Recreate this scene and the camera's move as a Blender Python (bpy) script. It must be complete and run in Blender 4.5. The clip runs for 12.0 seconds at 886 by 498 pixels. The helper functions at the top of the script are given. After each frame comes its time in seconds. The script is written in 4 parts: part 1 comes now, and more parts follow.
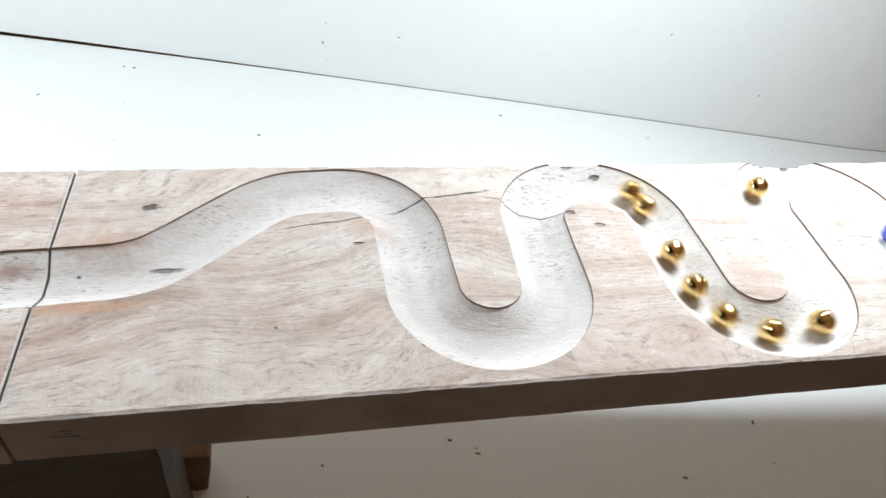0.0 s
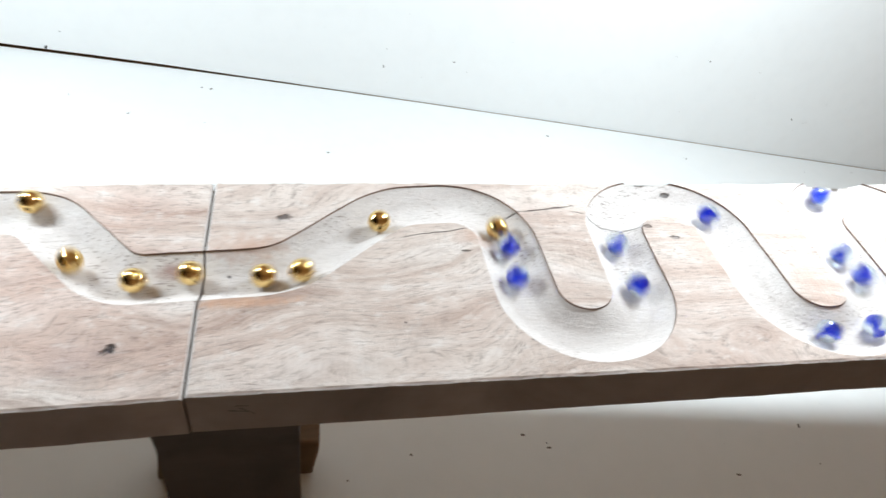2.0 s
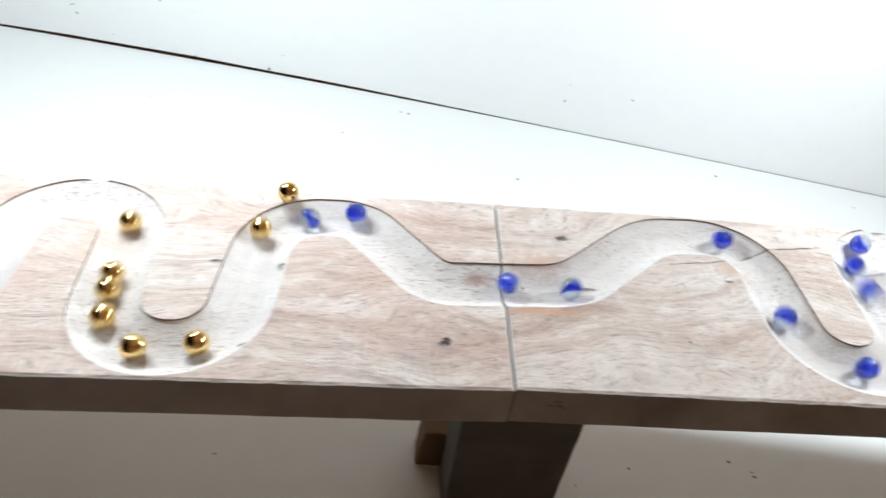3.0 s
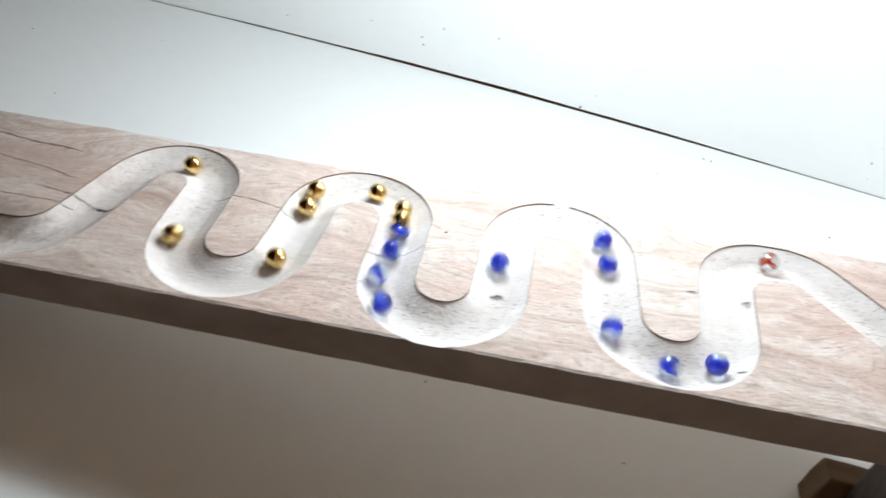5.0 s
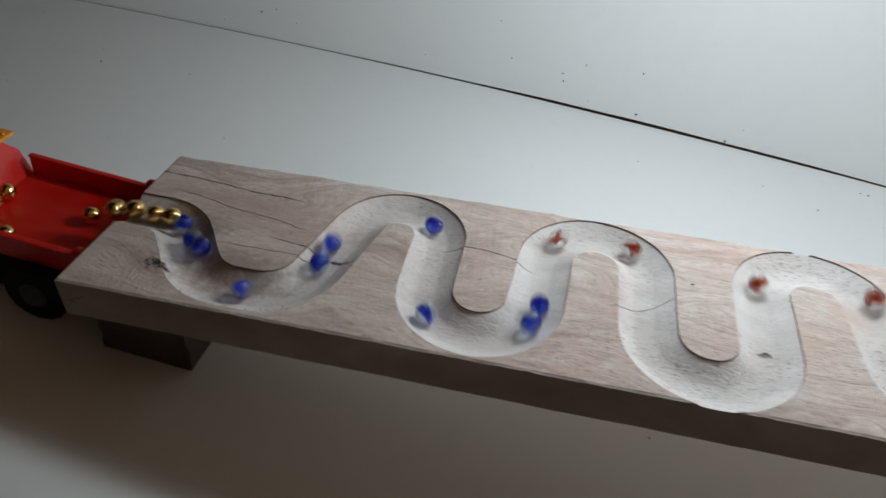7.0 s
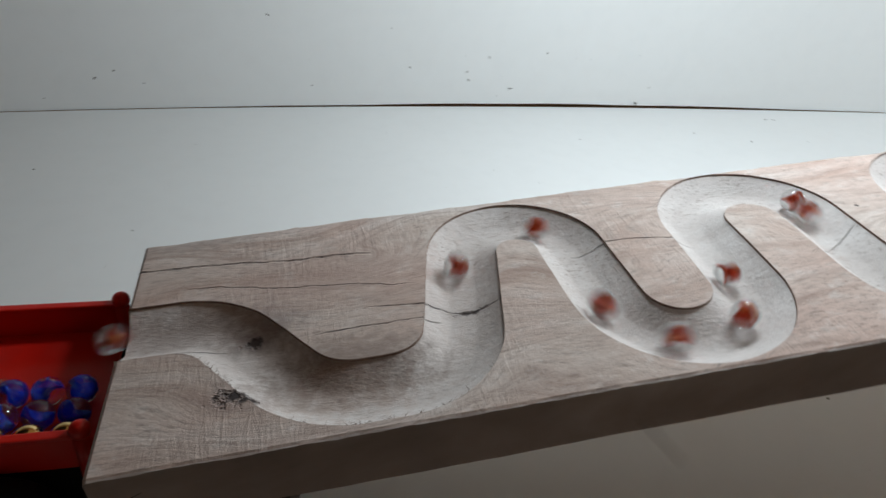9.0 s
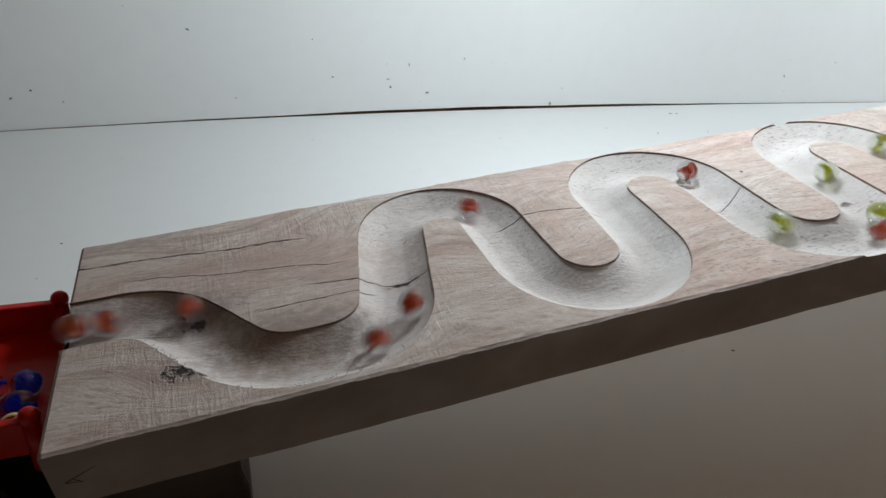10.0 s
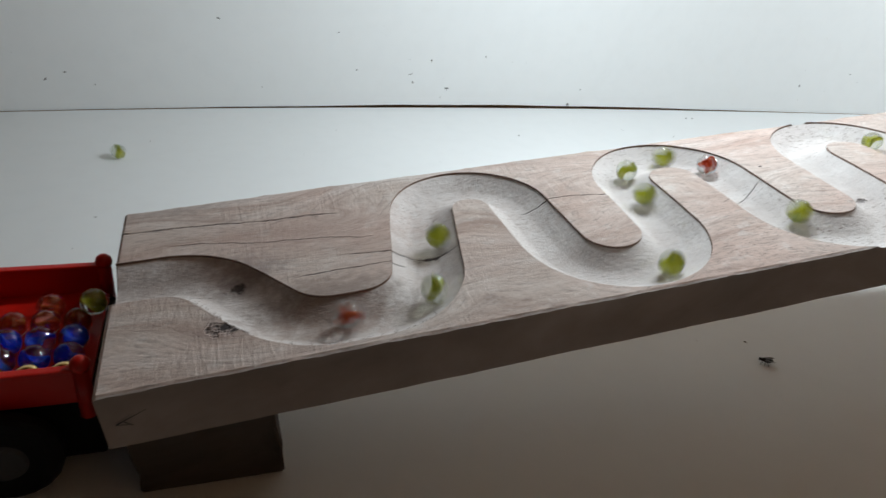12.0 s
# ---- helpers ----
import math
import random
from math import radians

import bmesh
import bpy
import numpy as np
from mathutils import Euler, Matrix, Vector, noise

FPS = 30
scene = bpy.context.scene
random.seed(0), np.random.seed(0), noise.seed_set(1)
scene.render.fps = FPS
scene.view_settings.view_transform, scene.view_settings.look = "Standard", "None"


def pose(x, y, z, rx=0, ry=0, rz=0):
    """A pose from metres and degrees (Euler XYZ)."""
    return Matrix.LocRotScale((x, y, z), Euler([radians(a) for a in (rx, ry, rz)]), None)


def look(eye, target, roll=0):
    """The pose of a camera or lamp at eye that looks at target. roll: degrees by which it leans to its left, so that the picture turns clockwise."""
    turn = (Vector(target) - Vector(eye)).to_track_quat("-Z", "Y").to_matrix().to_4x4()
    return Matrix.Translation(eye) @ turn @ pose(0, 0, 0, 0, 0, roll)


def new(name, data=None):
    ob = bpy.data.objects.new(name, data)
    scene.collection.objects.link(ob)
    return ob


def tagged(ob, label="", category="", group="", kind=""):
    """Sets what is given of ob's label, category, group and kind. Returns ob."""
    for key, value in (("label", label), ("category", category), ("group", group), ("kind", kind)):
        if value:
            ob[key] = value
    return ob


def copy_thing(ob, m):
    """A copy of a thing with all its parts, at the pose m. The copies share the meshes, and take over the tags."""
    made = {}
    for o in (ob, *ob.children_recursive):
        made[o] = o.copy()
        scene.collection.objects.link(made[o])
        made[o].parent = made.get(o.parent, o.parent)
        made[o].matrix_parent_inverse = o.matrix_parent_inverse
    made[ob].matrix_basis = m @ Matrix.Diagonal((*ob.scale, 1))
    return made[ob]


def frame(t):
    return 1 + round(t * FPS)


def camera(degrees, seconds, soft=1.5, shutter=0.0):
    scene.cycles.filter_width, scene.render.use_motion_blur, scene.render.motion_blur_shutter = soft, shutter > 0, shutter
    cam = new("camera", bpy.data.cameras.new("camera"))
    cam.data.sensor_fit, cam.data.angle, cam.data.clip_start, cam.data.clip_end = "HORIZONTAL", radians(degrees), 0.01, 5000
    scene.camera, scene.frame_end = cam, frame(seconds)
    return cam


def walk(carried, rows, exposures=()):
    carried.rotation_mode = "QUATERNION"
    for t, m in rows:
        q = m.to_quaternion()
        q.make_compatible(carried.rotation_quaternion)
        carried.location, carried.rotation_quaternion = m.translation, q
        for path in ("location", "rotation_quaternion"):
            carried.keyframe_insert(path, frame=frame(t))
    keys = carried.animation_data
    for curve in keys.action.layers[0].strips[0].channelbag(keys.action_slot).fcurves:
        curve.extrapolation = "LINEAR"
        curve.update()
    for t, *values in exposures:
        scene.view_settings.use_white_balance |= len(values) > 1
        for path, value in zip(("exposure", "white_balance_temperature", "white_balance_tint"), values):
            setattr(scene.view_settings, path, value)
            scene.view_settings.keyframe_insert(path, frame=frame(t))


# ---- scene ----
cam = camera(66.2, 12.0, shutter=0.55)

# ---- the board's own space: x along it, y across it away from the viewer, z out of its top face ----
THICK = 0.0343
UP = Vector((0.11454, 0.02355, 1.0)).normalized()
ALONG = (Vector((1, 0, 0)) - UP * UP.x).normalized()
BOARD = Matrix.Translation((0, 0, 0.0918)) @ Matrix((ALONG, UP.cross(ALONG), UP)).to_4x4()
PATH = [
    (0, (0.9948, -0.1892, 0.2912), (1.4311, 1.1807, -1.0991), 9.69),
    (0.5, (0.9755, -0.1909, 0.2939), (1.3966, 1.1899, -1.0904), 9.56),
    (1, (0.9488, -0.1904, 0.2955), (1.3526, 1.1988, -1.0855), 9.76),
    (1.5, (0.9412, -0.2039, 0.3028), (1.3509, 1.1887, -1.0730), 9.23),
    (2, (0.9233, -0.2201, 0.3170), (1.3341, 1.1888, -1.0418), 9.43),
    (2.5, (0.8485, -0.2352, 0.3229), (1.1443, 1.2085, -1.0292), 8.27),
    (3, (0.7701, -0.2462, 0.3340), (0.9682, 1.2353, -0.9948), 8.11),
    (3.2, (0.7447, -0.2519, 0.3409), (0.9160, 1.2279, -0.9936), 8.42),
    (4.8, (0.5350, -0.2971, 0.3602), (0.3927, 1.1931, -0.9645), 6.35),
    (5, (0.5090, -0.3051, 0.3492), (0.3507, 1.2041, -0.9535), 6.35),
    (5.5, (0.4540, -0.3098, 0.3477), (0.2960, 1.1976, -0.9571), 7.14),
    (6, (0.4160, -0.3168, 0.3522), (0.2039, 1.1932, -0.9420), 6.58),
    (6.5, (0.3861, -0.3329, 0.3556), (0.1374, 1.1904, -0.9163), 6.29),
    (7, (0.3447, -0.3088, 0.3432), (0.0675, 1.2250, -0.9101), 3.32),
    (7.5, (0.2704, -0.2781, 0.3284), (0.0319, 1.2736, -0.9107), 1.77),
    (7.7, (0.2414, -0.2592, 0.3155), (0.0074, 1.3069, -0.9054), -0.05),
    (9.3, (0.1110, -0.2098, 0.2355), (0.5287, 1.3917, -0.8864), -1.3),
    (9.5, (0.1109, -0.2229, 0.2381), (0.5703, 1.3636, -0.8897), -1.15),
    (10, (0.1114, -0.2486, 0.2350), (0.6164, 1.3523, -0.8522), -1.63),
    (10.5, (0.1099, -0.2639, 0.2383), (0.6679, 1.3288, -0.8350), -0.91),
    (11, (0.1023, -0.2677, 0.2356), (0.6564, 1.3339, -0.8263), -0.49),
    (11.5, (0.0991, -0.2680, 0.2338), (0.6435, 1.3347, -0.8315), 0.20),
    (12, (0.0890, -0.2674, 0.2288), (0.5829, 1.3468, -0.8438), 0.12),
]
walk(cam, [(t, BOARD @ look(eye, target, roll)) for t, eye, target, roll in PATH],
     exposures=[(0.0, 0.25), (2.0, 0.34), (3.2, 0.32), (4.8, 0.42), (5.5, 0.44), (6.0, -0.16), (6.5, -0.48), (7.0, -0.52), (7.7, -0.48), (9.3, -0.2), (11.0, -0.2), (12.0, -0.08)])


# ---- light: two pairs of lamp bulbs hung low over the boards, a little behind them ----
def lamp_bulbs(x, y, z, watts, size):
    for dx in (-0.075, 0.075):
        data = bpy.data.lights.new("lamp_bulb", "POINT")
        data.shadow_soft_size, data.energy = size, watts / 2
        data.color = (0.88, 0.98, 1.03)
        ob = new("lamp_bulb", data)
        ob.matrix_world = pose(x + dx, y, z)


lamp_bulbs(0.49, 0.285, 0.465, 8.2, 0.034)
lamp_bulbs(1.38, 0.262, 0.60, 12.3, 0.038)
world = bpy.data.worlds.new("room_light")
world.use_nodes = True
world.node_tree.nodes["Background"].inputs[0].default_value = (0.80, 0.90, 1.0, 1)
world.node_tree.nodes["Background"].inputs[1].default_value = 0.10
scene.world = world


JOINT = 0.8645


# ---- materials ----
class Mat:
    """A node material under construction."""

    def __init__(self, name):
        self.m = bpy.data.materials.new(name)
        self.m.use_nodes = True
        self.t = self.m.node_tree
        self.b = self.t.nodes["Principled BSDF"]
        self.coord = None

    def node(self, kind, **values):
        n = self.t.nodes.new(kind)
        for k, v in values.items():
            setattr(n, k, v)
        return n

    def put(self, socket, value):
        if isinstance(value, bpy.types.NodeSocket):
            self.t.links.new(value, socket)
        else:
            socket.default_value = value

    def math(self, op, a, b=0.0, c=0.0, clamp=False):
        n = self.node("ShaderNodeMath", operation=op, use_clamp=clamp)
        for s, v in zip(n.inputs, (a, b, c)):
            self.put(s, v)
        return n.outputs[0]

    def obj(self):
        if not self.coord:
            self.coord = self.node("ShaderNodeTexCoord").outputs["Object"]
        return self.coord

    def scaled(self, sx, sy, sz, shift=(0, 0, 0)):
        n = self.node("ShaderNodeMapping")
        self.put(n.inputs["Vector"], self.obj())
        n.inputs["Scale"].default_value = (sx, sy, sz)
        n.inputs["Location"].default_value = shift
        return n.outputs[0]

    def noise(self, vec, scale=1.0, detail=4.0, rough=0.55, warp=0.0):
        n = self.node("ShaderNodeTexNoise")
        self.put(n.inputs["Vector"], vec)
        n.inputs["Scale"].default_value = scale
        n.inputs["Detail"].default_value = detail
        n.inputs["Roughness"].default_value = rough
        n.inputs["Distortion"].default_value = warp
        return n.outputs["Fac"]

    def ramp(self, fac, *stops):
        n = self.node("ShaderNodeValToRGB")
        self.put(n.inputs[0], fac)
        e = n.color_ramp.elements
        while len(e) < len(stops):
            e.new(0.5)
        for el, (p, c) in zip(e, stops):
            el.position = p
            el.color = (*c, 1) if isinstance(c, tuple) else (c, c, c, 1)
        return n.outputs[0]

    def mix(self, fac, a, b, how="MIX"):
        n = self.node("ShaderNodeMix", data_type="RGBA", blend_type=how)
        self.put(n.inputs[0], fac)
        for s, v in ((n.inputs[6], a), (n.inputs[7], b)):
            self.put(s, (*v, 1) if isinstance(v, tuple) else v)
        return n.outputs[2]

    def bump(self, height, strength, depth, before=None):
        n = self.node("ShaderNodeBump")
        n.inputs["Strength"].default_value = strength
        n.inputs["Distance"].default_value = depth
        self.put(n.inputs["Height"], height)
        if before:
            self.put(n.inputs["Normal"], before)
        return n.outputs[0]

    def done(self, color=None, rough=0.5, normal=None, **more):
        if color is not None:
            self.put(self.b.inputs["Base Color"], (*color, 1) if isinstance(color, tuple) else color)
        self.put(self.b.inputs["Roughness"], rough)
        if normal:
            self.put(self.b.inputs["Normal"], normal)
        for k, v in more.items():
            self.put(self.b.inputs[k.replace("_", " ")], v)
        return self.m


def board_wood(name, seed, tone_depth, knots, cracks, stains):
    """Pale bleached plank: long grain, pinkish patches, saw marks on the face, smoother inside the routed channel."""
    m = Mat(name)
    sep = m.node("ShaderNodeSeparateXYZ")
    m.put(sep.inputs[0], m.obj())
    x, y, z = sep.outputs
    bend = m.noise(m.scaled(4.2, 9, 6, (seed, 1, 0)), 1.0, 2, 0.45)
    comb = m.node("ShaderNodeCombineXYZ")
    m.put(comb.inputs[0], x)
    m.put(comb.inputs[1], m.math("ADD", y, m.math("MULTIPLY", bend, 0.16)))
    m.put(comb.inputs[2], z)

    def bent(sx, sy, sz, shift):
        n = m.node("ShaderNodeMapping")
        m.put(n.inputs["Vector"], comb.outputs[0])
        n.inputs["Scale"].default_value = (sx, sy, sz)
        n.inputs["Location"].default_value = shift
        return n.outputs[0]

    grain = m.noise(bent(5, 46, 40, (seed, 0, 0)), 1.0, 7, 0.62, 0.6)
    band = m.noise(bent(2.4, 34, 25, (0, seed, 0)), 1.0, 5, 0.6, 0.8)
    fine = m.noise(bent(70, 420, 400, (0, 0, 0)), 1.0, 5, 0.75)
    mott = m.noise(m.scaled(60, 90, 70, (seed, 5, 0)), 1.0, 5, 0.7)
    patch = m.noise(m.scaled(7, 13, 9, (seed * 2, 3, 0)), 1.0, 3, 0.5)
    inside = m.math("LESS_THAN", z, -0.0006)
    col = m.ramp(grain, (0.32, (0.40, 0.30, 0.255)), (0.42, (0.59, 0.495, 0.445)), (0.52, (0.70, 0.63, 0.585)), (0.72, (0.80, 0.765, 0.74)))
    col = m.mix(m.ramp(band, (0.42, 0.0), (0.66, 0.6 * tone_depth)), col, (0.52, 0.405, 0.35))
    col = m.mix(m.ramp(patch, (0.40, 0.0), (0.66, 0.7 * tone_depth)), col, (0.60, 0.42, 0.36))
    col = m.mix(m.ramp(mott, (0.50, 0.0), (0.72, 0.40)), col, (0.40, 0.315, 0.28))
    col = m.mix(m.ramp(mott, (0.30, 0.6), (0.46, 0.0)), col, (0.78, 0.755, 0.735))
    col = m.mix(m.math("MULTIPLY", m.ramp(fine, (0.34, 1.0), (0.47, 0.0)), 0.75), col, (0.29, 0.235, 0.21))
    streak = m.noise(bent(9, 95, 60, (2, seed, 0)), 1.0, 7, 0.75, 0.5)
    col = m.mix(m.ramp(streak, (0.52, 0.0), (0.66, 0.65 * tone_depth)), col, (0.33, 0.235, 0.20))
    scuff = m.noise(m.scaled(26, 34, 30, (7, seed, 0)), 1.0, 7, 0.75)
    col = m.mix(m.ramp(scuff, (0.52, 0.0), (0.66, 0.35)), col, (0.44, 0.375, 0.345))
    cut = m.ramp(m.noise(m.scaled(20, 60, 40), 1.0, 4, 0.6), (0.3, (0.67, 0.64, 0.63)), (0.7, (0.80, 0.785, 0.78)))
    pits = m.noise(m.scaled(240, 420, 300), 1.0, 4, 0.7)
    cut = m.mix(m.ramp(pits, (0.54, 0.0), (0.70, 0.15)), cut, (0.42, 0.37, 0.35))
    # cut wood turns greyer towards the channel floor
    track = m.math("DIVIDE", m.math("SUBTRACT", -0.0066, z), 0.003, clamp=True)
    cut = m.mix(m.math("MULTIPLY", track, m.ramp(scuff, (0.38, 0.1), (0.62, 0.35))), cut, (0.50, 0.465, 0.45))
    top_cut = m.mix(m.math("MULTIPLY", inside, 0.82), col, cut)
    col = top_cut
    pores = m.noise(m.scaled(150, 620, 400, (seed, 9, 0)), 1.0, 3, 0.7)
    rough_zone = m.ramp(m.noise(m.scaled(8, 12, 9, (5, seed, 0)), 1.0, 3, 0.6), (0.42, 0.15), (0.62, 1.0))
    col = m.mix(m.math("MULTIPLY", m.ramp(pores, (0.56, 0.0), (0.66, 0.75)), rough_zone), col, (0.22, 0.16, 0.135))
    wob = m.noise(m.scaled(160, 160, 160), 1.0, 3, 0.6)
    wob2 = m.noise(m.scaled(28, 28, 28), 1.0, 3, 0.6)

    def blob(cx, cy, rx, ry, soft, rough_edge):
        dx = m.math("DIVIDE", m.math("SUBTRACT", x, cx), rx)
        dy = m.math("DIVIDE", m.math("SUBTRACT", y, cy), ry)
        d = m.math("SQRT", m.math("ADD", m.math("MULTIPLY", dx, dx), m.math("MULTIPLY", dy, dy)))
        d = m.math("ADD", d, m.math("MULTIPLY", m.math("SUBTRACT", wob, 0.5), rough_edge))
        return m.math("DIVIDE", m.math("SUBTRACT", 1.0, d), soft, clamp=True)

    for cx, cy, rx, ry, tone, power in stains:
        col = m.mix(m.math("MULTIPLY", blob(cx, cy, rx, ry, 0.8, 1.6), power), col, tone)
    dent = None
    for cx, cy, rx, ry, power in knots:
        halo = blob(cx, cy, rx * 2.6, ry * 2.4, 1.2, 1.4)
        col = m.mix(m.math("MULTIPLY", halo, 0.45 * power), col, (0.30, 0.24, 0.23))
        core = blob(cx, cy, rx, ry, 0.6, 2.8)
        col = m.mix(m.math("MULTIPLY", core, power), col, (0.035, 0.028, 0.03))
        dent = core if dent is None else m.math("MAXIMUM", dent, core)
    for x0, x1, y0, y1, wide in cracks:
        k = (y1 - y0) / (x1 - x0)
        line = m.math("ADD", m.math("MULTIPLY", m.math("SUBTRACT", x, x0), k), y0)
        line = m.math("ADD", line, m.math("MULTIPLY", m.math("SUBTRACT", wob2, 0.5), 0.009))
        off = m.math("ABSOLUTE", m.math("SUBTRACT", y, line))
        near = m.math("DIVIDE", m.math("SUBTRACT", wide, off), wide * 0.6, clamp=True)
        lo = m.math("DIVIDE", m.math("SUBTRACT", x, x0), 0.012, clamp=True)
        hi = m.math("DIVIDE", m.math("SUBTRACT", x1, x), 0.012, clamp=True)
        mask = m.math("MULTIPLY", near, m.math("MULTIPLY", lo, hi))
        mask = m.math("MULTIPLY", mask, m.ramp(wob, (0.36, 0.25), (0.6, 1.0)))
        col = m.mix(m.math("MULTIPLY", mask, 0.8), col, (0.10, 0.075, 0.07))
        dent = mask if dent is None else m.math("MAXIMUM", dent, mask)
    saw = m.noise(m.scaled(210, 34, 60, (0, seed, 0)), 1.0, 4, 0.6, 1.4)
    zone = m.ramp(m.noise(m.scaled(9, 16, 9, (seed, seed, 0)), 1.0, 2, 0.5), (0.46, 0.0), (0.58, 1.0))
    saw = m.math("MULTIPLY", m.math("MULTIPLY", saw, zone), m.math("SUBTRACT", 1.0, inside))
    h = m.math("ADD", m.math("MULTIPLY", grain, 0.18), m.math("MULTIPLY", fine, 0.5))
    h = m.math("ADD", h, m.math("MULTIPLY", saw, 0.7))
    h = m.math("SUBTRACT", h, m.math("MULTIPLY", dent, 2.5))
    nor = m.bump(m.math("ADD", h, m.math("ADD", m.math("MULTIPLY", mott, 0.5), m.math("MULTIPLY", pits, m.math("MULTIPLY", inside, 0.5)))), 0.9, 0.0011)
    return m.done(col, m.ramp(grain, (0.3, 0.72), (0.7, 0.86)), nor, Specular_IOR_Level=0.25)


def plain_wood(name, dark, light, sx=8, rough=0.75):
    m = Mat(name)
    g = m.noise(m.scaled(sx, sx * 9, sx * 1.5), 1.0, 6, 0.6, 0.8)
    p = m.noise(m.scaled(20, 20, 20), 1.0, 3, 0.6)
    col = m.ramp(g, (0.3, dark), (0.72, light))
    col = m.mix(m.ramp(p, (0.5, 0.0), (0.75, 0.5)), col, dark)
    return m.done(col, rough, m.bump(g, 0.4, 0.0008), Specular_IOR_Level=0.2)


def white_sheet(name, base, seed):
    m = Mat(name)
    a = m.noise(m.scaled(1.4, 1.4, 1.4, (seed, 0, 0)), 1.0, 3, 0.5)
    b = m.noise(m.scaled(40, 40, 40), 1.0, 4, 0.6)
    s = m.noise(m.scaled(120, 120, 120, (seed, 2, 1)), 1.0, 2, 0.5)
    col = m.mix(m.ramp(a, (0.35, 0.0), (0.7, 0.35)), base, tuple(c * 0.93 for c in base))
    col = m.mix(m.ramp(b, (0.45, 0.0), (0.75, 0.22)), col, tuple(c * 0.9 for c in base))
    col = m.mix(m.ramp(s, (0.76, 0.0), (0.80, 0.35)), col, (0.42, 0.40, 0.38))
    return m.done(col, m.ramp(a, (0.3, 0.42), (0.7, 0.55)), m.bump(b, 0.08, 0.0006), Specular_IOR_Level=0.3)


def plastic(name, color, rough=0.28, dirt=0.35):
    m = Mat(name)
    a = m.noise(m.scaled(60, 60, 60), 1.0, 4, 0.6)
    b = m.noise(m.scaled(400, 400, 400), 1.0, 2, 0.5)
    col = m.mix(m.math("MULTIPLY", m.ramp(a, (0.52, 0.0), (0.8, 1.0)), dirt), color, tuple(0.5 * c + 0.12 for c in color))
    return m.done(col, m.ramp(a, (0.3, rough), (0.75, rough + 0.2)), m.bump(b, 0.05, 0.0004))


def plain(name, color, rough=0.6, metal=0.0):
    m = Mat(name)
    a = m.noise(m.scaled(150, 150, 150), 1.0, 3, 0.6)
    col = m.mix(m.ramp(a, (0.4, 0.0), (0.8, 0.6)), color, tuple(c * 0.7 for c in color))
    return m.done(col, rough, Metallic=metal, Specular_IOR_Level=0.2)


def glass(name, tint):
    """Clear glass: most of the light is bent, a little goes straight on as through the real marble's focus, with a sharp gloss on top."""
    m = Mat(name)
    bent = m.node("ShaderNodeBsdfRefraction")
    bent.inputs["Color"].default_value = (*tint, 1)
    bent.inputs["IOR"].default_value = 1.46
    bent.inputs["Roughness"].default_value = 0.0
    clear = m.node("ShaderNodeBsdfTransparent")
    clear.inputs[0].default_value = (*tint, 1)
    mix = m.node("ShaderNodeMixShader")
    mix.inputs[0].default_value = 0.22
    gloss = m.node("ShaderNodeBsdfGlossy")
    gloss.inputs["Roughness"].default_value = 0.05
    facing = m.node("ShaderNodeLayerWeight")
    facing.inputs[0].default_value = 0.5
    rim = m.math("ADD", m.math("MULTIPLY", m.math("POWER", facing.outputs[1], 4.0), 0.30), 0.10)
    top = m.node("ShaderNodeMixShader")
    m.t.links.new(bent.outputs[0], mix.inputs[1])
    m.t.links.new(clear.outputs[0], mix.inputs[2])
    m.t.links.new(rim, top.inputs[0])
    m.t.links.new(mix.outputs[0], top.inputs[1])
    m.t.links.new(gloss.outputs[0], top.inputs[2])
    m.t.links.new(top.outputs[0], m.t.nodes["Material Output"].inputs[0])
    m.t.nodes.remove(m.b)
    return m.m


def gold():
    m = Mat("gold_plate")
    a = m.noise(m.scaled(260, 260, 260), 1.0, 3, 0.6)
    return m.done((0.84, 0.61, 0.26), m.ramp(a, (0.4, 0.05), (0.8, 0.15)), Metallic=1.0)


def swirl(name, a, b):
    """Coloured translucent glass of a marble's vanes."""
    m = Mat(name)
    n = m.noise(m.scaled(150, 150, 60), 1.0, 2, 0.5, 0.8)
    col = m.ramp(n, (0.50, a), (0.66, b))
    m.done(col, 0.35)
    through_light = m.node("ShaderNodeBsdfTranslucent")
    m.put(through_light.inputs[0], col)
    mix = m.node("ShaderNodeMixShader")
    mix.inputs[0].default_value = 0.5
    m.t.links.new(m.b.outputs[0], mix.inputs[1])
    m.t.links.new(through_light.outputs[0], mix.inputs[2])
    clear = m.node("ShaderNodeBsdfTransparent")
    thin = m.node("ShaderNodeMixShader")
    thin.inputs[0].default_value = 0.08
    m.t.links.new(mix.outputs[0], thin.inputs[1])
    m.t.links.new(clear.outputs[0], thin.inputs[2])
    m.t.links.new(thin.outputs[0], m.t.nodes["Material Output"].inputs[0])
    return m.m


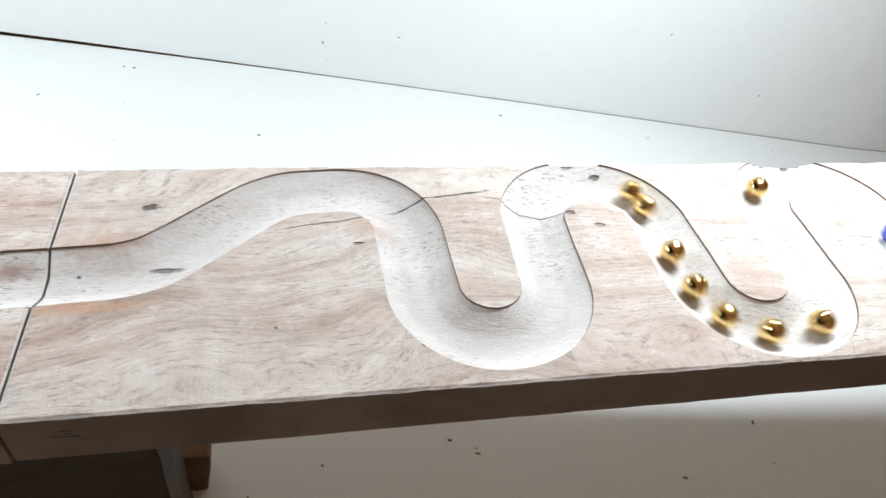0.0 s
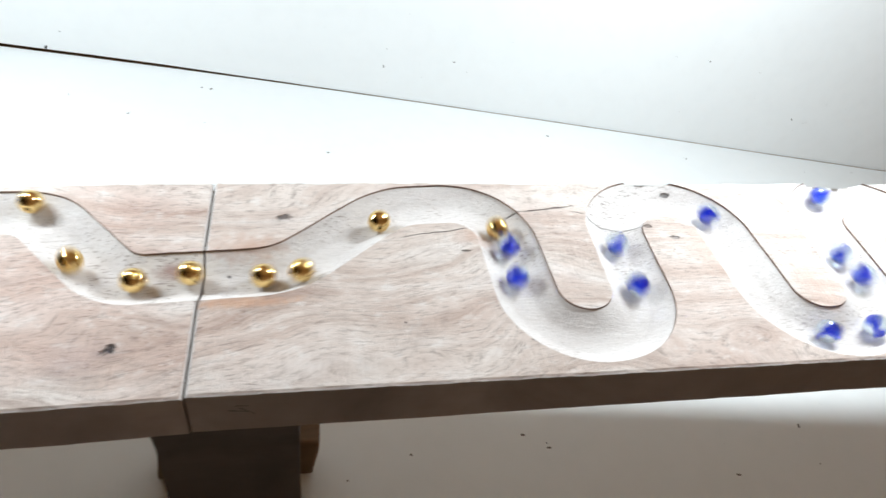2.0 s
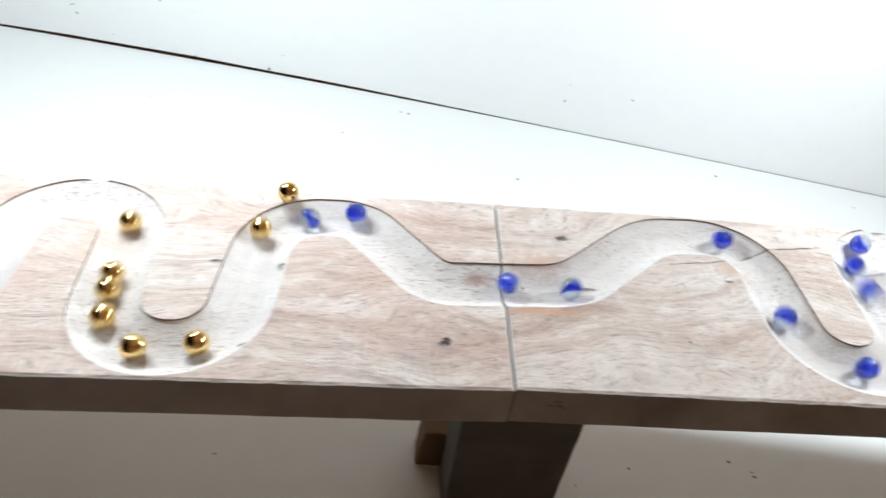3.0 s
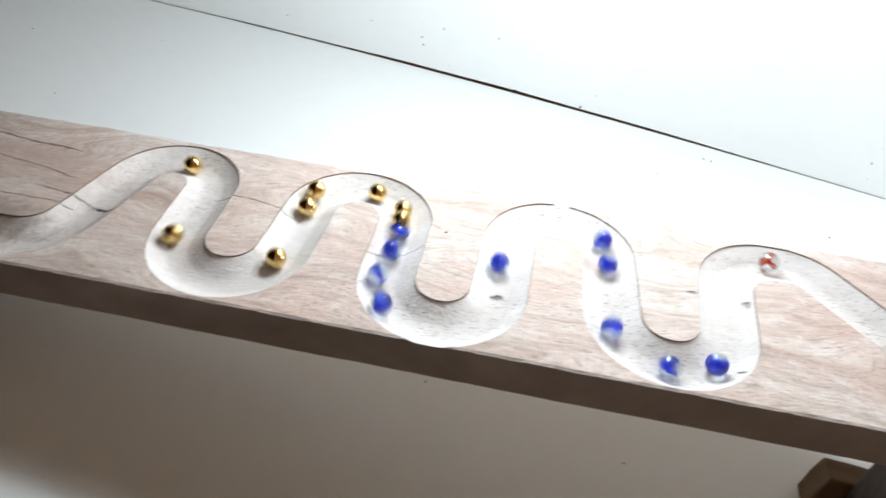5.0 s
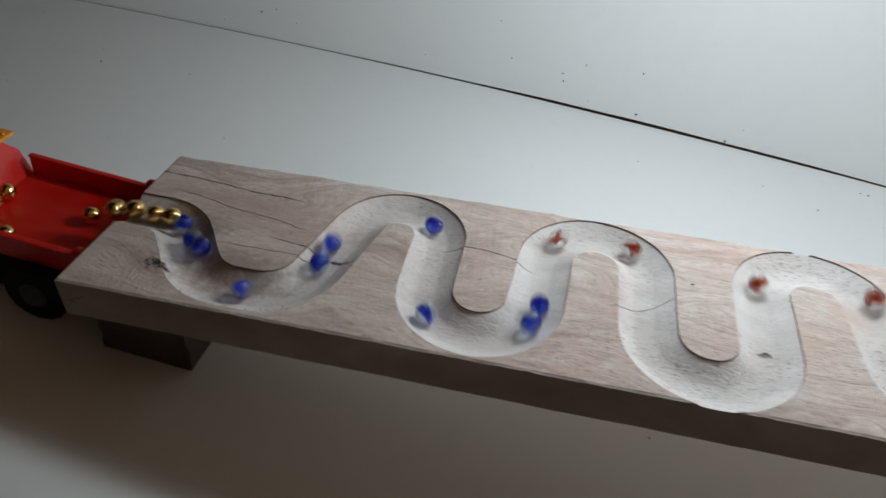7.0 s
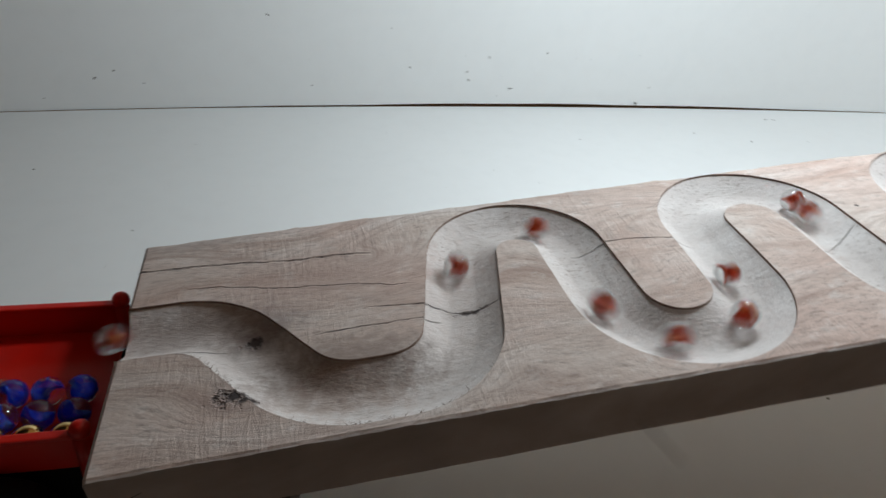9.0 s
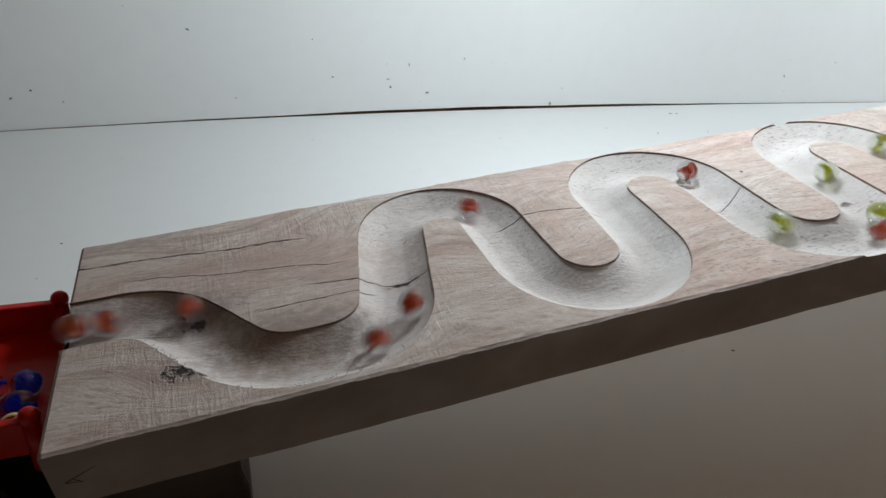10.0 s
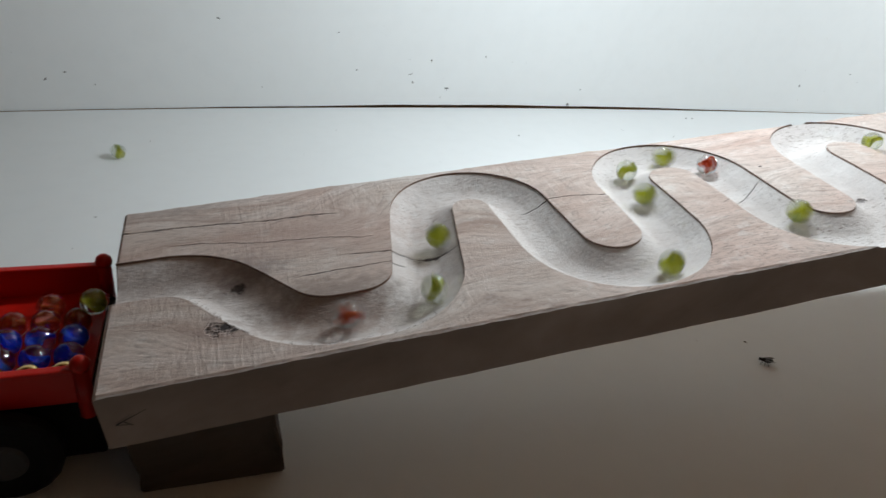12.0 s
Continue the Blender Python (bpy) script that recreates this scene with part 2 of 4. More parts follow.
WOOD_LEFT = board_wood(
    "bleached_wood_a", 3.0, 0.85,
    [(0.060, 0.035, 0.0105, 0.0056, 0.95), (0.819, 0.036, 0.0045, 0.004, 0.95), (0.190, 0.082, 0.010, 0.0024, 0.95), (0.515, 0.066, 0.006, 0.003, 0.6),
     (0.465, 0.120, 0.0014, 0.0014, 0.8), (0.705, 0.103, 0.003, 0.004, 0.4), (0.662, 0.101, 0.004, 0.002, 0.4), (0.068, 0.083, 0.006, 0.0035, 0.8), (0.690, 0.032, 0.0025, 0.0012, 0.5)],
    [(-0.02, 0.14, 0.156, 0.141, 0.0011), (0.10, 0.172, 0.072, 0.0735, 0.0007), (0.262, 0.345, 0.121, 0.112, 0.0008), (0.01, 0.055, 0.080, 0.079, 0.0009),
     (0.40, 0.455, 0.078, 0.104, 0.0006), (0.13, 0.21, 0.09, 0.079, 0.0007), (0.03, 0.16, 0.130, 0.104, 0.0006)],
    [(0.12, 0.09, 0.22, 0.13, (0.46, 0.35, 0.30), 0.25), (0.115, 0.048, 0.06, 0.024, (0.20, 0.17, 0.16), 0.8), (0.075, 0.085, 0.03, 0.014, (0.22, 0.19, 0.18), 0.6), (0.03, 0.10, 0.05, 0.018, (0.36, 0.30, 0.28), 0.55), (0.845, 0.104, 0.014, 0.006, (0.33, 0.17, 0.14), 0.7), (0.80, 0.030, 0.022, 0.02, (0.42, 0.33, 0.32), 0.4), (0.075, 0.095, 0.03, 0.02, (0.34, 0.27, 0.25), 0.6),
     (0.11, 0.04, 0.05, 0.03, (0.50, 0.38, 0.32), 0.45), (0.12, 0.125, 0.10, 0.03, (0.46, 0.34, 0.30), 0.5), (0.58, 0.12, 0.03, 0.03, (0.58, 0.42, 0.34), 0.5),
     (0.03, 0.175, 0.06, 0.010, (0.34, 0.29, 0.27), 0.5), (0.40, 0.10, 0.03, 0.05, (0.56, 0.41, 0.35), 0.4), (0.30, 0.10, 0.02, 0.04, (0.55, 0.40, 0.34), 0.4)])
WOOD_RIGHT = board_wood(
    "bleached_wood_b", 11.0, 0.35,
    [(0.913, 0.145, 0.006, 0.003, 0.75), (0.924, 0.101, 0.008, 0.0022, 0.6), (1.180, 0.126, 0.005, 0.002, 0.45), (1.196, 0.113, 0.005, 0.0018, 0.4), (1.214, 0.170, 0.005, 0.0022, 0.7),
     (1.035, 0.106, 0.004, 0.0012, 0.45), (0.985, 0.045, 0.0012, 0.001, 0.6), (0.878, 0.099, 0.0012, 0.001, 0.7), (1.062, 0.026, 0.0014, 0.0008, 0.7)],
    [(1.055, 1.13, 0.142, 0.151, 0.0008), (1.12, 1.185, 0.146, 0.124, 0.0007), (0.99, 1.05, 0.120, 0.131, 0.0006), (1.38, 1.47, 0.09, 0.075, 0.0007)],
    [(0.89, 0.118, 0.028, 0.014, (0.52, 0.33, 0.25), 0.6), (0.885, 0.068, 0.045, 0.006, (0.60, 0.36, 0.24), 0.7), (1.045, 0.121, 0.02, 0.012, (0.52, 0.33, 0.25), 0.55),
     (1.285, 0.06, 0.02, 0.03, (0.58, 0.40, 0.33), 0.5), (1.10, 0.075, 0.02, 0.02, (0.60, 0.47, 0.42), 0.4), (1.215, 0.10, 0.015, 0.03, (0.60, 0.43, 0.36), 0.4)])
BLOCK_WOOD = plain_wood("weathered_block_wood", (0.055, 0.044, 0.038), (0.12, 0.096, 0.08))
BAR_WOOD = plain_wood("raw_bar_wood", (0.13, 0.08, 0.045), (0.22, 0.14, 0.08))
RAW_WOOD = plain_wood("raw_underside_wood", (0.34, 0.20, 0.11), (0.52, 0.33, 0.20), 6)
# shade of the upright lips put into their colour; the torn fibres share it
LIP_WOOD = plain_wood("shade_dark_lip_wood", (0.17, 0.11, 0.085), (0.34, 0.245, 0.20), 20)
# plank sides: darker brown than the top face
SIDE_LEFT = plain_wood("darker_side_wood_a", (0.21, 0.165, 0.14), (0.38, 0.315, 0.275), 6)
SIDE_RIGHT = plain_wood("darker_side_wood_b", (0.20, 0.16, 0.135), (0.36, 0.30, 0.26), 7)
TABLE_WHITE = white_sheet("white_table_laminate", (0.84, 0.865, 0.87), 1.0)
WALL_WHITE = white_sheet("white_panel", (0.85, 0.865, 0.865), 5.0)
# unseen walls: brown tints the bounced light, dark keeps the low end dim
ROOM_BOUNCE = white_sheet("room_paint", (0.60, 0.385, 0.235), 9.0)
ROOM_SHADE = white_sheet("shade_room_paint", (0.05, 0.035, 0.025), 9.0)
RED = plastic("red_toy_plastic", (0.60, 0.013, 0.007), 0.28, 0.12)
YELLOW = plastic("yellow_toy_plastic", (0.85, 0.33, 0.015))
BLACK = plain("black_rubber", (0.007, 0.007, 0.008), 0.7)
PALE = plain("pale_hub_plastic", (0.07, 0.075, 0.085), 0.5)
GOLD = gold()
CLEAR = glass("clear_glass", (0.97, 0.985, 0.985))
BLUE_GLASS = glass("bluish_glass", (0.86, 0.93, 0.98))
GREEN_GLASS = glass("greenish_glass", (0.94, 0.965, 0.91))
BLUE_CORE = swirl("blue_swirl", (0.008, 0.055, 0.85), (0.14, 0.34, 0.95))
ORANGE_CORE = swirl("orange_swirl", (0.62, 0.06, 0.01), (0.85, 0.26, 0.06))
GREEN_CORE = swirl("green_swirl", (0.62, 0.62, 0.03), (0.40, 0.47, 0.10))
SPECK = plain("dark_speck", (0.20, 0.19, 0.18), 0.9)
INSECT = plain("insect_body", (0.03, 0.026, 0.024), 0.5)
PENCIL = plain("pencil_line", (0.06, 0.06, 0.065), 0.7)


# ---- helpers for meshes ----
def part(name, bm, material, parent=None, label="", smooth=False):
    me = bpy.data.meshes.new(name)
    bm.normal_update()
    if smooth:
        for f in bm.faces:
            f.smooth = True
    bm.to_mesh(me)
    bm.free()
    me.materials.append(material)
    ob = new(name, me)
    if parent:
        ob.parent = parent
    if label:
        tagged(ob, label)
    return ob


def box(bm, x0, x1, y0, y1, z0, z1, bevel=0.0, m=None, segments=2):
    r = bmesh.ops.create_cube(bm, size=1.0)
    vs = r["verts"]
    for v in vs:
        v.co = Vector(((x0 + x1) / 2 + v.co.x * (x1 - x0), (y0 + y1) / 2 + v.co.y * (y1 - y0), (z0 + z1) / 2 + v.co.z * (z1 - z0)))
    if bevel:
        es = list({e for v in vs for e in v.link_edges})
        out = bmesh.ops.bevel(bm, geom=es, offset=bevel, segments=segments, affect="EDGES", profile=0.6)
        vs = list({v for f in out["faces"] for v in f.verts} | {v for v in vs if v.is_valid})
    if m is not None:
        bmesh.ops.transform(bm, matrix=m, verts=vs)
    return bm


def ball(bm, r, m=None, u=24, v=14):
    q = bmesh.ops.create_uvsphere(bm, u_segments=u, v_segments=v, radius=r)
    if m is not None:
        bmesh.ops.transform(bm, matrix=m, verts=q["verts"])
    return bm


def rod(bm, a, b, r0, r1=None, n=10):
    a, b = Vector(a), Vector(b)
    q = bmesh.ops.create_cone(bm, cap_ends=True, segments=n, radius1=r0, radius2=r0 if r1 is None else r1, depth=(b - a).length)
    m = Matrix.Translation((a + b) / 2) @ (b - a).to_track_quat("Z", "Y").to_matrix().to_4x4()
    bmesh.ops.transform(bm, matrix=m, verts=q["verts"])
    return bm


def panel_y(x):
    """The back panel is bowed."""
    u = max(-1.3, min(1.4, x - 0.6))
    return 0.7040 + u * (-0.0130 + u * (-0.0486 + u * 0.0161))


# ---- the setting: table, back panel, the room around ----
def setting():
    # the panel hangs a few millimetres above the table's back edge: a dark slot of uneven width
    bm, n, rows, panel = bmesh.new(), 300, [], bmesh.new()
    slabs = []
    for i in range(n + 1):
        x = -1.4 + 4.3 * i / n
        y = panel_y(x)
        gap = 0.0003 + 0.0042 * math.exp(-((x - 0.50) / 0.36) ** 2) * (1 + 0.35 * noise.noise((x * 7.0, 0.3, 0))) + 0.0005 * max(0.0, noise.noise((x * 19, 2.0, 0)))
        rows.append([bm.verts.new(v) for v in ((x, -0.27, 0), (x, y - 0.0012, 0), (x, y - 0.0012, -0.04), (x, -0.27, -0.04))])
        slabs.append([panel.verts.new(v) for v in ((x, y, gap), (x, y, 0.5), (x, y + 0.004, 0.5), (x, y + 0.004, gap))])
    for mesh, strips in ((bm, rows), (panel, slabs)):
        for a, b in zip(strips, strips[1:]):
            for k in range(4):
                mesh.faces.new((a[k], b[k], b[(k + 1) % 4], a[(k + 1) % 4]))
        mesh.faces.new(strips[0])
        mesh.faces.new(strips[-1][::-1])
        bmesh.ops.recalc_face_normals(mesh, faces=mesh.faces)
    tagged(part("table_top", bm, TABLE_WHITE), "white laminate table top strewn with dark specks", "table", kind="structure")
    tagged(part("wall_north", panel, WALL_WHITE), "tall white back panel above a dark slot", "wall", kind="structure")
    # unseen room shell: brown warms the bounced light, dark low-end half cuts it
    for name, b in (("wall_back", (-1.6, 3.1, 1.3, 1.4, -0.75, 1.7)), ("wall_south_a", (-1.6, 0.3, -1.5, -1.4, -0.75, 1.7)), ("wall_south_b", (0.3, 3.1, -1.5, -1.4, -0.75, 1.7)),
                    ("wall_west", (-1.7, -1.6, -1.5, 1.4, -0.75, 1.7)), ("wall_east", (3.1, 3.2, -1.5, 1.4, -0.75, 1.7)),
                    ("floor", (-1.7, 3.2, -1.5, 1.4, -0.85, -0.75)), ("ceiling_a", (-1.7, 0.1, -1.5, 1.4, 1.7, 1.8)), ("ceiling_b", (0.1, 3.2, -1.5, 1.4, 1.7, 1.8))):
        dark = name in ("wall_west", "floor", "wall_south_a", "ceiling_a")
        tagged(part(name, box(bmesh.new(), *b), ROOM_SHADE if dark else ROOM_BOUNCE), "unseen room surface, dark brown to cut bounced light" if dark else "unseen room surface, warm brown to tint bounced light", name.split("_")[0], kind="structure")


# ---- the routed channel ----
HALF, DEEP, STEP = 0.0217, 0.0104, 0.001
END_L, END_R, WIDE = -0.0005, 1.775, 0.1830


def route():
    pts=[(-0.03,.098,0),(.048,.097,.045),(.098,.028,.05)]
    limbs=[(.171,.199),(.265,.260),(.345,.351),(.429,.429),(.513,.517),(.601,.596),(.682,.692)]
    tops=[.158,.163,.165,.157]; lows=[.028,.0265,.022,.026]
    up=True
    for i,(lo,hi) in enumerate(limbs):
        yt=tops[i//2]; yl=lows[(i+1)//2]
        if i%2==0: pts+= [(lo,yl,.042),(hi,yt,.042)]
        else: pts+= [(hi,yt,.042),(lo,yl,.042)]
    pts=[(x+(.0015 if .15<x<.55 else 0),y-.0012,r) for x,y,r in pts]
    pts+=[(.757,.156,.035),(.812,.0905,.035),(.913,.094,.055),(.988,.156,.06)]
    limbs=[(1.069,1.067),(1.148,1.154),(1.243,1.240),(1.325,1.330),(1.420,1.415),(1.503,1.506),(1.594,1.591),(1.676,1.680)]
    for i,(lo,hi) in enumerate(limbs):
        yt=.159; yl=(.027,.018,.02,.022,.022)[(i)//2]
        if i%2==1: pts+= [(lo,yl,.041),(hi,yt,.041)]
        else: pts+= [(hi,yt,.041),(lo,yl,.041)]
    pts+=[(1.75,.159,.041),(1.79,.095,.03),(1.86,.095,0)]
    return pts


def trace(pts, step=STEP):
    out=[]
    P=[np.array(p[:2]) for p in pts]; n=len(P)
    cut=[0]*n; 
    for i in range(1,n-1):
        a=P[i-1]-P[i]; b=P[i+1]-P[i]; la,lb=np.linalg.norm(a),np.linalg.norm(b)
        th=math.acos(max(-1,min(1,(a@b)/(la*lb))))
        cut[i]=pts[i][2]/math.tan(th/2)
    # shrink radii that do not fit
    sc=[1.0]*n
    for _ in range(4):
        for i in range(n-1):
            L=np.linalg.norm(P[i+1]-P[i]); tot=cut[i]+cut[i+1]
            if tot>L*.999:
                k=L*.999/tot; cut[i]*=k; cut[i+1]*=k; sc[i]*=k; sc[i+1]*=k
    out=[P[0]]
    for i in range(1,n-1):
        a=P[i-1]-P[i]; b=P[i+1]-P[i]; a/=np.linalg.norm(a); b/=np.linalg.norm(b)
        th=math.acos(max(-1,min(1,a@b))); r=cut[i]*math.tan(th/2)
        if r<1e-5: out.append(P[i]); continue
        bis=(a+b)/np.linalg.norm(a+b); c=P[i]+bis*r/math.sin(th/2)
        p0=P[i]+a*cut[i]; p1=P[i]+b*cut[i]
        a0=math.atan2(*(p0-c)[::-1]); a1=math.atan2(*(p1-c)[::-1]); da=(a1-a0+math.pi)%(2*math.pi)-math.pi
        m=max(3,int(abs(da)*r/step))
        for k in range(m+1):
            ang=a0+da*k/m; out.append(c+r*np.array((math.cos(ang),math.sin(ang))))
    out.append(P[-1])
    q=np.array(out); s=np.r_[0,np.cumsum(np.linalg.norm(np.diff(q,axis=0),axis=1))]
    keep=np.r_[True,np.diff(s)>1e-7]; q=q[keep]; s=s[keep]
    u=np.arange(0,s[-1],step)
    return np.stack([np.interp(u,s,q[:,0]),np.interp(u,s,q[:,1])],1)


LINE = trace(route())


def channel(px, py):
    """Distance to the channel's centre line and the nearest sample, for arrays of places."""
    dist = np.full(px.shape, 9.0)
    near = np.zeros(px.shape, int)
    order = np.argsort(px)
    for lo in range(0, len(order), 1500):
        idx = order[lo:lo + 1500]
        xa, xb = px[idx].min() - 0.045, px[idx].max() + 0.045
        sel = np.nonzero((LINE[:, 0] > xa) & (LINE[:, 0] < xb))[0]
        if not len(sel):
            continue
        d2 = (px[idx, None] - LINE[None, sel, 0]) ** 2 + (py[idx, None] - LINE[None, sel, 1]) ** 2
        k = d2.argmin(1)
        dist[idx] = np.sqrt(d2[np.arange(len(idx)), k])
        near[idx] = sel[k]
    return dist, near


def wobble(a, b, k):
    """Smooth small unevenness between about -1 and 1."""
    return (np.sin(a * 61 * k + 1.3 * np.sin(b * 83 * k)) + np.sin(a * 147 * k + b * 91 * k + 2.0) * 0.6 + np.sin(a * 329 * k - b * 211 * k) * 0.4) / 2


LIP_DROP = 0.0012


def profile(r):
    """Channel floor below the face, r from 0 in the middle to 1 at the lip, which stands upright."""
    r = np.clip(r, 0, 1)
    drop = LIP_DROP * np.clip((1 - r) * HALF / 0.0003, 0, 1)
    return -drop - (DEEP - LIP_DROP) * (1 - np.clip((r - 0.27) / 0.73, 0, 1) ** 1.2)


def half_width(px, py):
    return HALF + 0.0004 * wobble(px, py, 0.7)


def board(name, x0, x1, y_shift, skew, bulge, materials, label):
    """A plank: its face cut open along the channel, the swept channel with upright lips coloured dark for shade, and
    the darker sides.
    """
    lie = lambda x: y_shift + skew * (x - x0)
    front = lambda x: lie(x) + 0.0002 * wobble(x, x * 0, 1.0)
    back = lambda x: lie(x) + WIDE + 0.0009 * wobble(x + 3, x * 0, 0.6) + bulge * np.sin(math.pi * np.clip((x - x0) / (x1 - x0), 0, 1))
    nx, ny = int(round((x1 - x0) / 0.0018)), 100
    gx, gy = np.meshgrid(np.linspace(x0, x1, nx + 1), np.linspace(0, 1, ny + 1), indexing="ij")
    px = gx.ravel()
    py = (front(gx) + (back(gx) - front(gx)) * gy).ravel()
    dist, _ = channel(px, py)
    out = dist - half_width(px, py)
    edge = np.minimum(py - front(px), back(px) - py)
    ends = np.minimum(px - x0, x1 - px)

    def worn(e, d, q):
        return -0.0010 * np.clip(1 - e / 0.0020, 0, 1) ** 2 * (1.0 + 0.6 * wobble(q, q * 0, 2.0)) - 0.0012 * np.clip(1 - d / 0.0022, 0, 1) ** 2

    pz = np.where(out > 0, worn(edge, ends, px), 0.0)
    verts = list(zip(px.tolist(), py.tolist(), pz.tolist()))
    faces, mats, smooth = [], [], []
    idx = np.arange((nx + 1) * (ny + 1)).reshape(nx + 1, ny + 1)
    quads = np.stack([idx[:-1, :-1], idx[1:, :-1], idx[1:, 1:], idx[:-1, 1:]], -1).reshape(-1, 4)
    outside = out[quads] >= 0
    whole = outside.all(1)
    faces += [tuple(q) for q in quads[whole].tolist()]
    cuts = {}

    def cut(a, c):
        key = (min(a, c), max(a, c))
        if key not in cuts:
            k = out[a] / (out[a] - out[c])
            cuts[key] = len(verts)
            verts.append(tuple(verts[a][n] + (verts[c][n] - verts[a][n]) * k if n < 2 else 0.0 for n in range(3)))
        return cuts[key]

    for q in quads[outside.any(1) & ~whole].tolist():
        poly = []
        for a, c in zip(q, q[1:] + q[:1]):
            if out[a] >= 0:
                poly.append(a)
            if (out[a] >= 0) != (out[c] >= 0):
                poly.append(cut(a, c))
        if len(poly) > 2:
            faces.append(tuple(poly))
    mats += [0] * len(faces)
    smooth += [False] * len(faces)
    # channel
    sel = np.nonzero((LINE[:, 0] > x0 - 0.003) & (LINE[:, 0] < x1 + 0.003))[0]
    sel = np.arange(max(1, sel.min()), min(len(LINE) - 2, sel.max()) + 1)
    c, d = LINE[sel], LINE[sel + 1] - LINE[sel - 1]
    d = d / np.linalg.norm(d, axis=1)[:, None]
    nrm = np.stack([-d[:, 1], d[:, 0]], 1)
    rs = np.array([-1.014, -1.0, -0.986, -0.93, -0.84, -0.72, -0.56, -0.40, -0.27, 0, 0.27, 0.40, 0.56, 0.72, 0.84, 0.93, 0.986, 1.0, 1.014])
    m = len(rs)
    hw = [half_width(c[:, 0] + s * HALF * nrm[:, 0], c[:, 1] + s * HALF * nrm[:, 1]) for s in (-1, 1)]
    grid = np.zeros((len(sel), m, 3))
    for k, r in enumerate(rs):
        h = hw[0] if r < 0 else hw[1]
        grid[:, k, :2] = c + nrm * (r * h)[:, None]
        grid[:, k, 2] = profile(np.full(len(sel), abs(r))) - (0.0004 if abs(r) > 1.005 else 0.0)
    # what would stand out past the plank's edges ends at them
    for lo, hi, step in ((8, -1, -1), (10, m, 1)):
        for k in range(lo, hi, step):
            p, q = grid[:, k - step], grid[:, k]
            for test in (lambda a: a[:, 1] - front(a[:, 0]), lambda a: back(a[:, 0]) - a[:, 1]):
                fp, fq = test(p), test(q)
                over = fq < 0
                u = np.clip(fp / np.maximum(fp - fq, 1e-9), 0, 1)[:, None]
                q[over] = (p + (q - p) * u)[over]
    grid[:, :, 0] = np.clip(grid[:, :, 0], x0, x1)
    base = len(verts)
    verts += [tuple(v) for v in grid.reshape(-1, 3).tolist()]
    for i in range(len(sel) - 1):
        o = base + i * m
        for k in range(m - 1):
            faces.append((o + k, o + k + 1, o + m + k + 1, o + m + k))
            # upright lip walls take the brown that stands for their shade
            mats.append(1 if k in (1, m - 3) else 0)
            smooth.append(k not in (0, m - 2))
    # sides and underside
    n_side = nx * 3
    xs = np.linspace(x0, x1, n_side + 1)
    ys = np.linspace(0, 1, 121)
    loop = [(x, y) for x, y in zip(xs, front(xs))] + [(x1, float(front(np.array(x1)) + (back(np.array(x1)) - front(np.array(x1))) * v)) for v in ys[1:]]
    loop += [(x, y) for x, y in zip(xs[-2::-1], back(xs[-2::-1]))] + [(x0, float(front(np.array(x0)) + (back(np.array(x0)) - front(np.array(x0))) * v)) for v in ys[-2:0:-1]]
    lx, ly = np.array([p[0] for p in loop]), np.array([p[1] for p in loop])
    ld, _ = channel(lx, ly)
    lh = half_width(lx, ly)
    e2 = np.minimum(ly - front(lx), back(lx) - ly)
    lz = np.where(ld < lh, profile(ld / lh), worn(e2, np.minimum(lx - x0, x1 - lx), lx))
    top = len(verts)
    verts += list(zip(lx.tolist(), ly.tolist(), lz.tolist()))
    low = len(verts)
    bottom = -THICK + 0.0004 * wobble(lx, ly * 0, 0.5)
    verts += list(zip(lx.tolist(), ly.tolist(), bottom.tolist()))
    count = len(loop)
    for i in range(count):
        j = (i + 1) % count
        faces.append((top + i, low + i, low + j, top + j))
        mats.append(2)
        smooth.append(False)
    faces.append(tuple(range(low + count - 1, low - 1, -1)))
    mats.append(3)
    smooth.append(False)
    me = bpy.data.meshes.new(name)
    # the joint runs a little askew across the boards
    verts = [(x - 0.0045 * (1 - y / WIDE) * max(0.0, 1 - abs(x - JOINT) / 0.06), y, z) for x, y, z in verts]
    me.from_pydata(verts, [], faces)
    me.polygons.foreach_set("use_smooth", np.array(smooth, bool))
    for mat in materials:
        me.materials.append(mat)
    me.polygons.foreach_set("material_index", np.array(mats, int))
    me.update()
    # crisp arrises at the lips
    ev = np.empty(len(me.edges) * 2, int)
    me.edges.foreach_get("vertices", ev)
    ev = ev.reshape(-1, 2) - base
    row = np.where((ev >= 0) & (ev < len(sel) * m), ev % m, -1)
    sharp = (row[:, 0] == row[:, 1]) & np.isin(row[:, 0], (1, 2, m - 3, m - 2))
    me.attributes.new("sharp_edge", "BOOLEAN", "EDGE").data.foreach_set("value", sharp)
    ob = new(name, me)
    ob.matrix_world = BOARD
    return tagged(ob, label, "track board", "track boards")


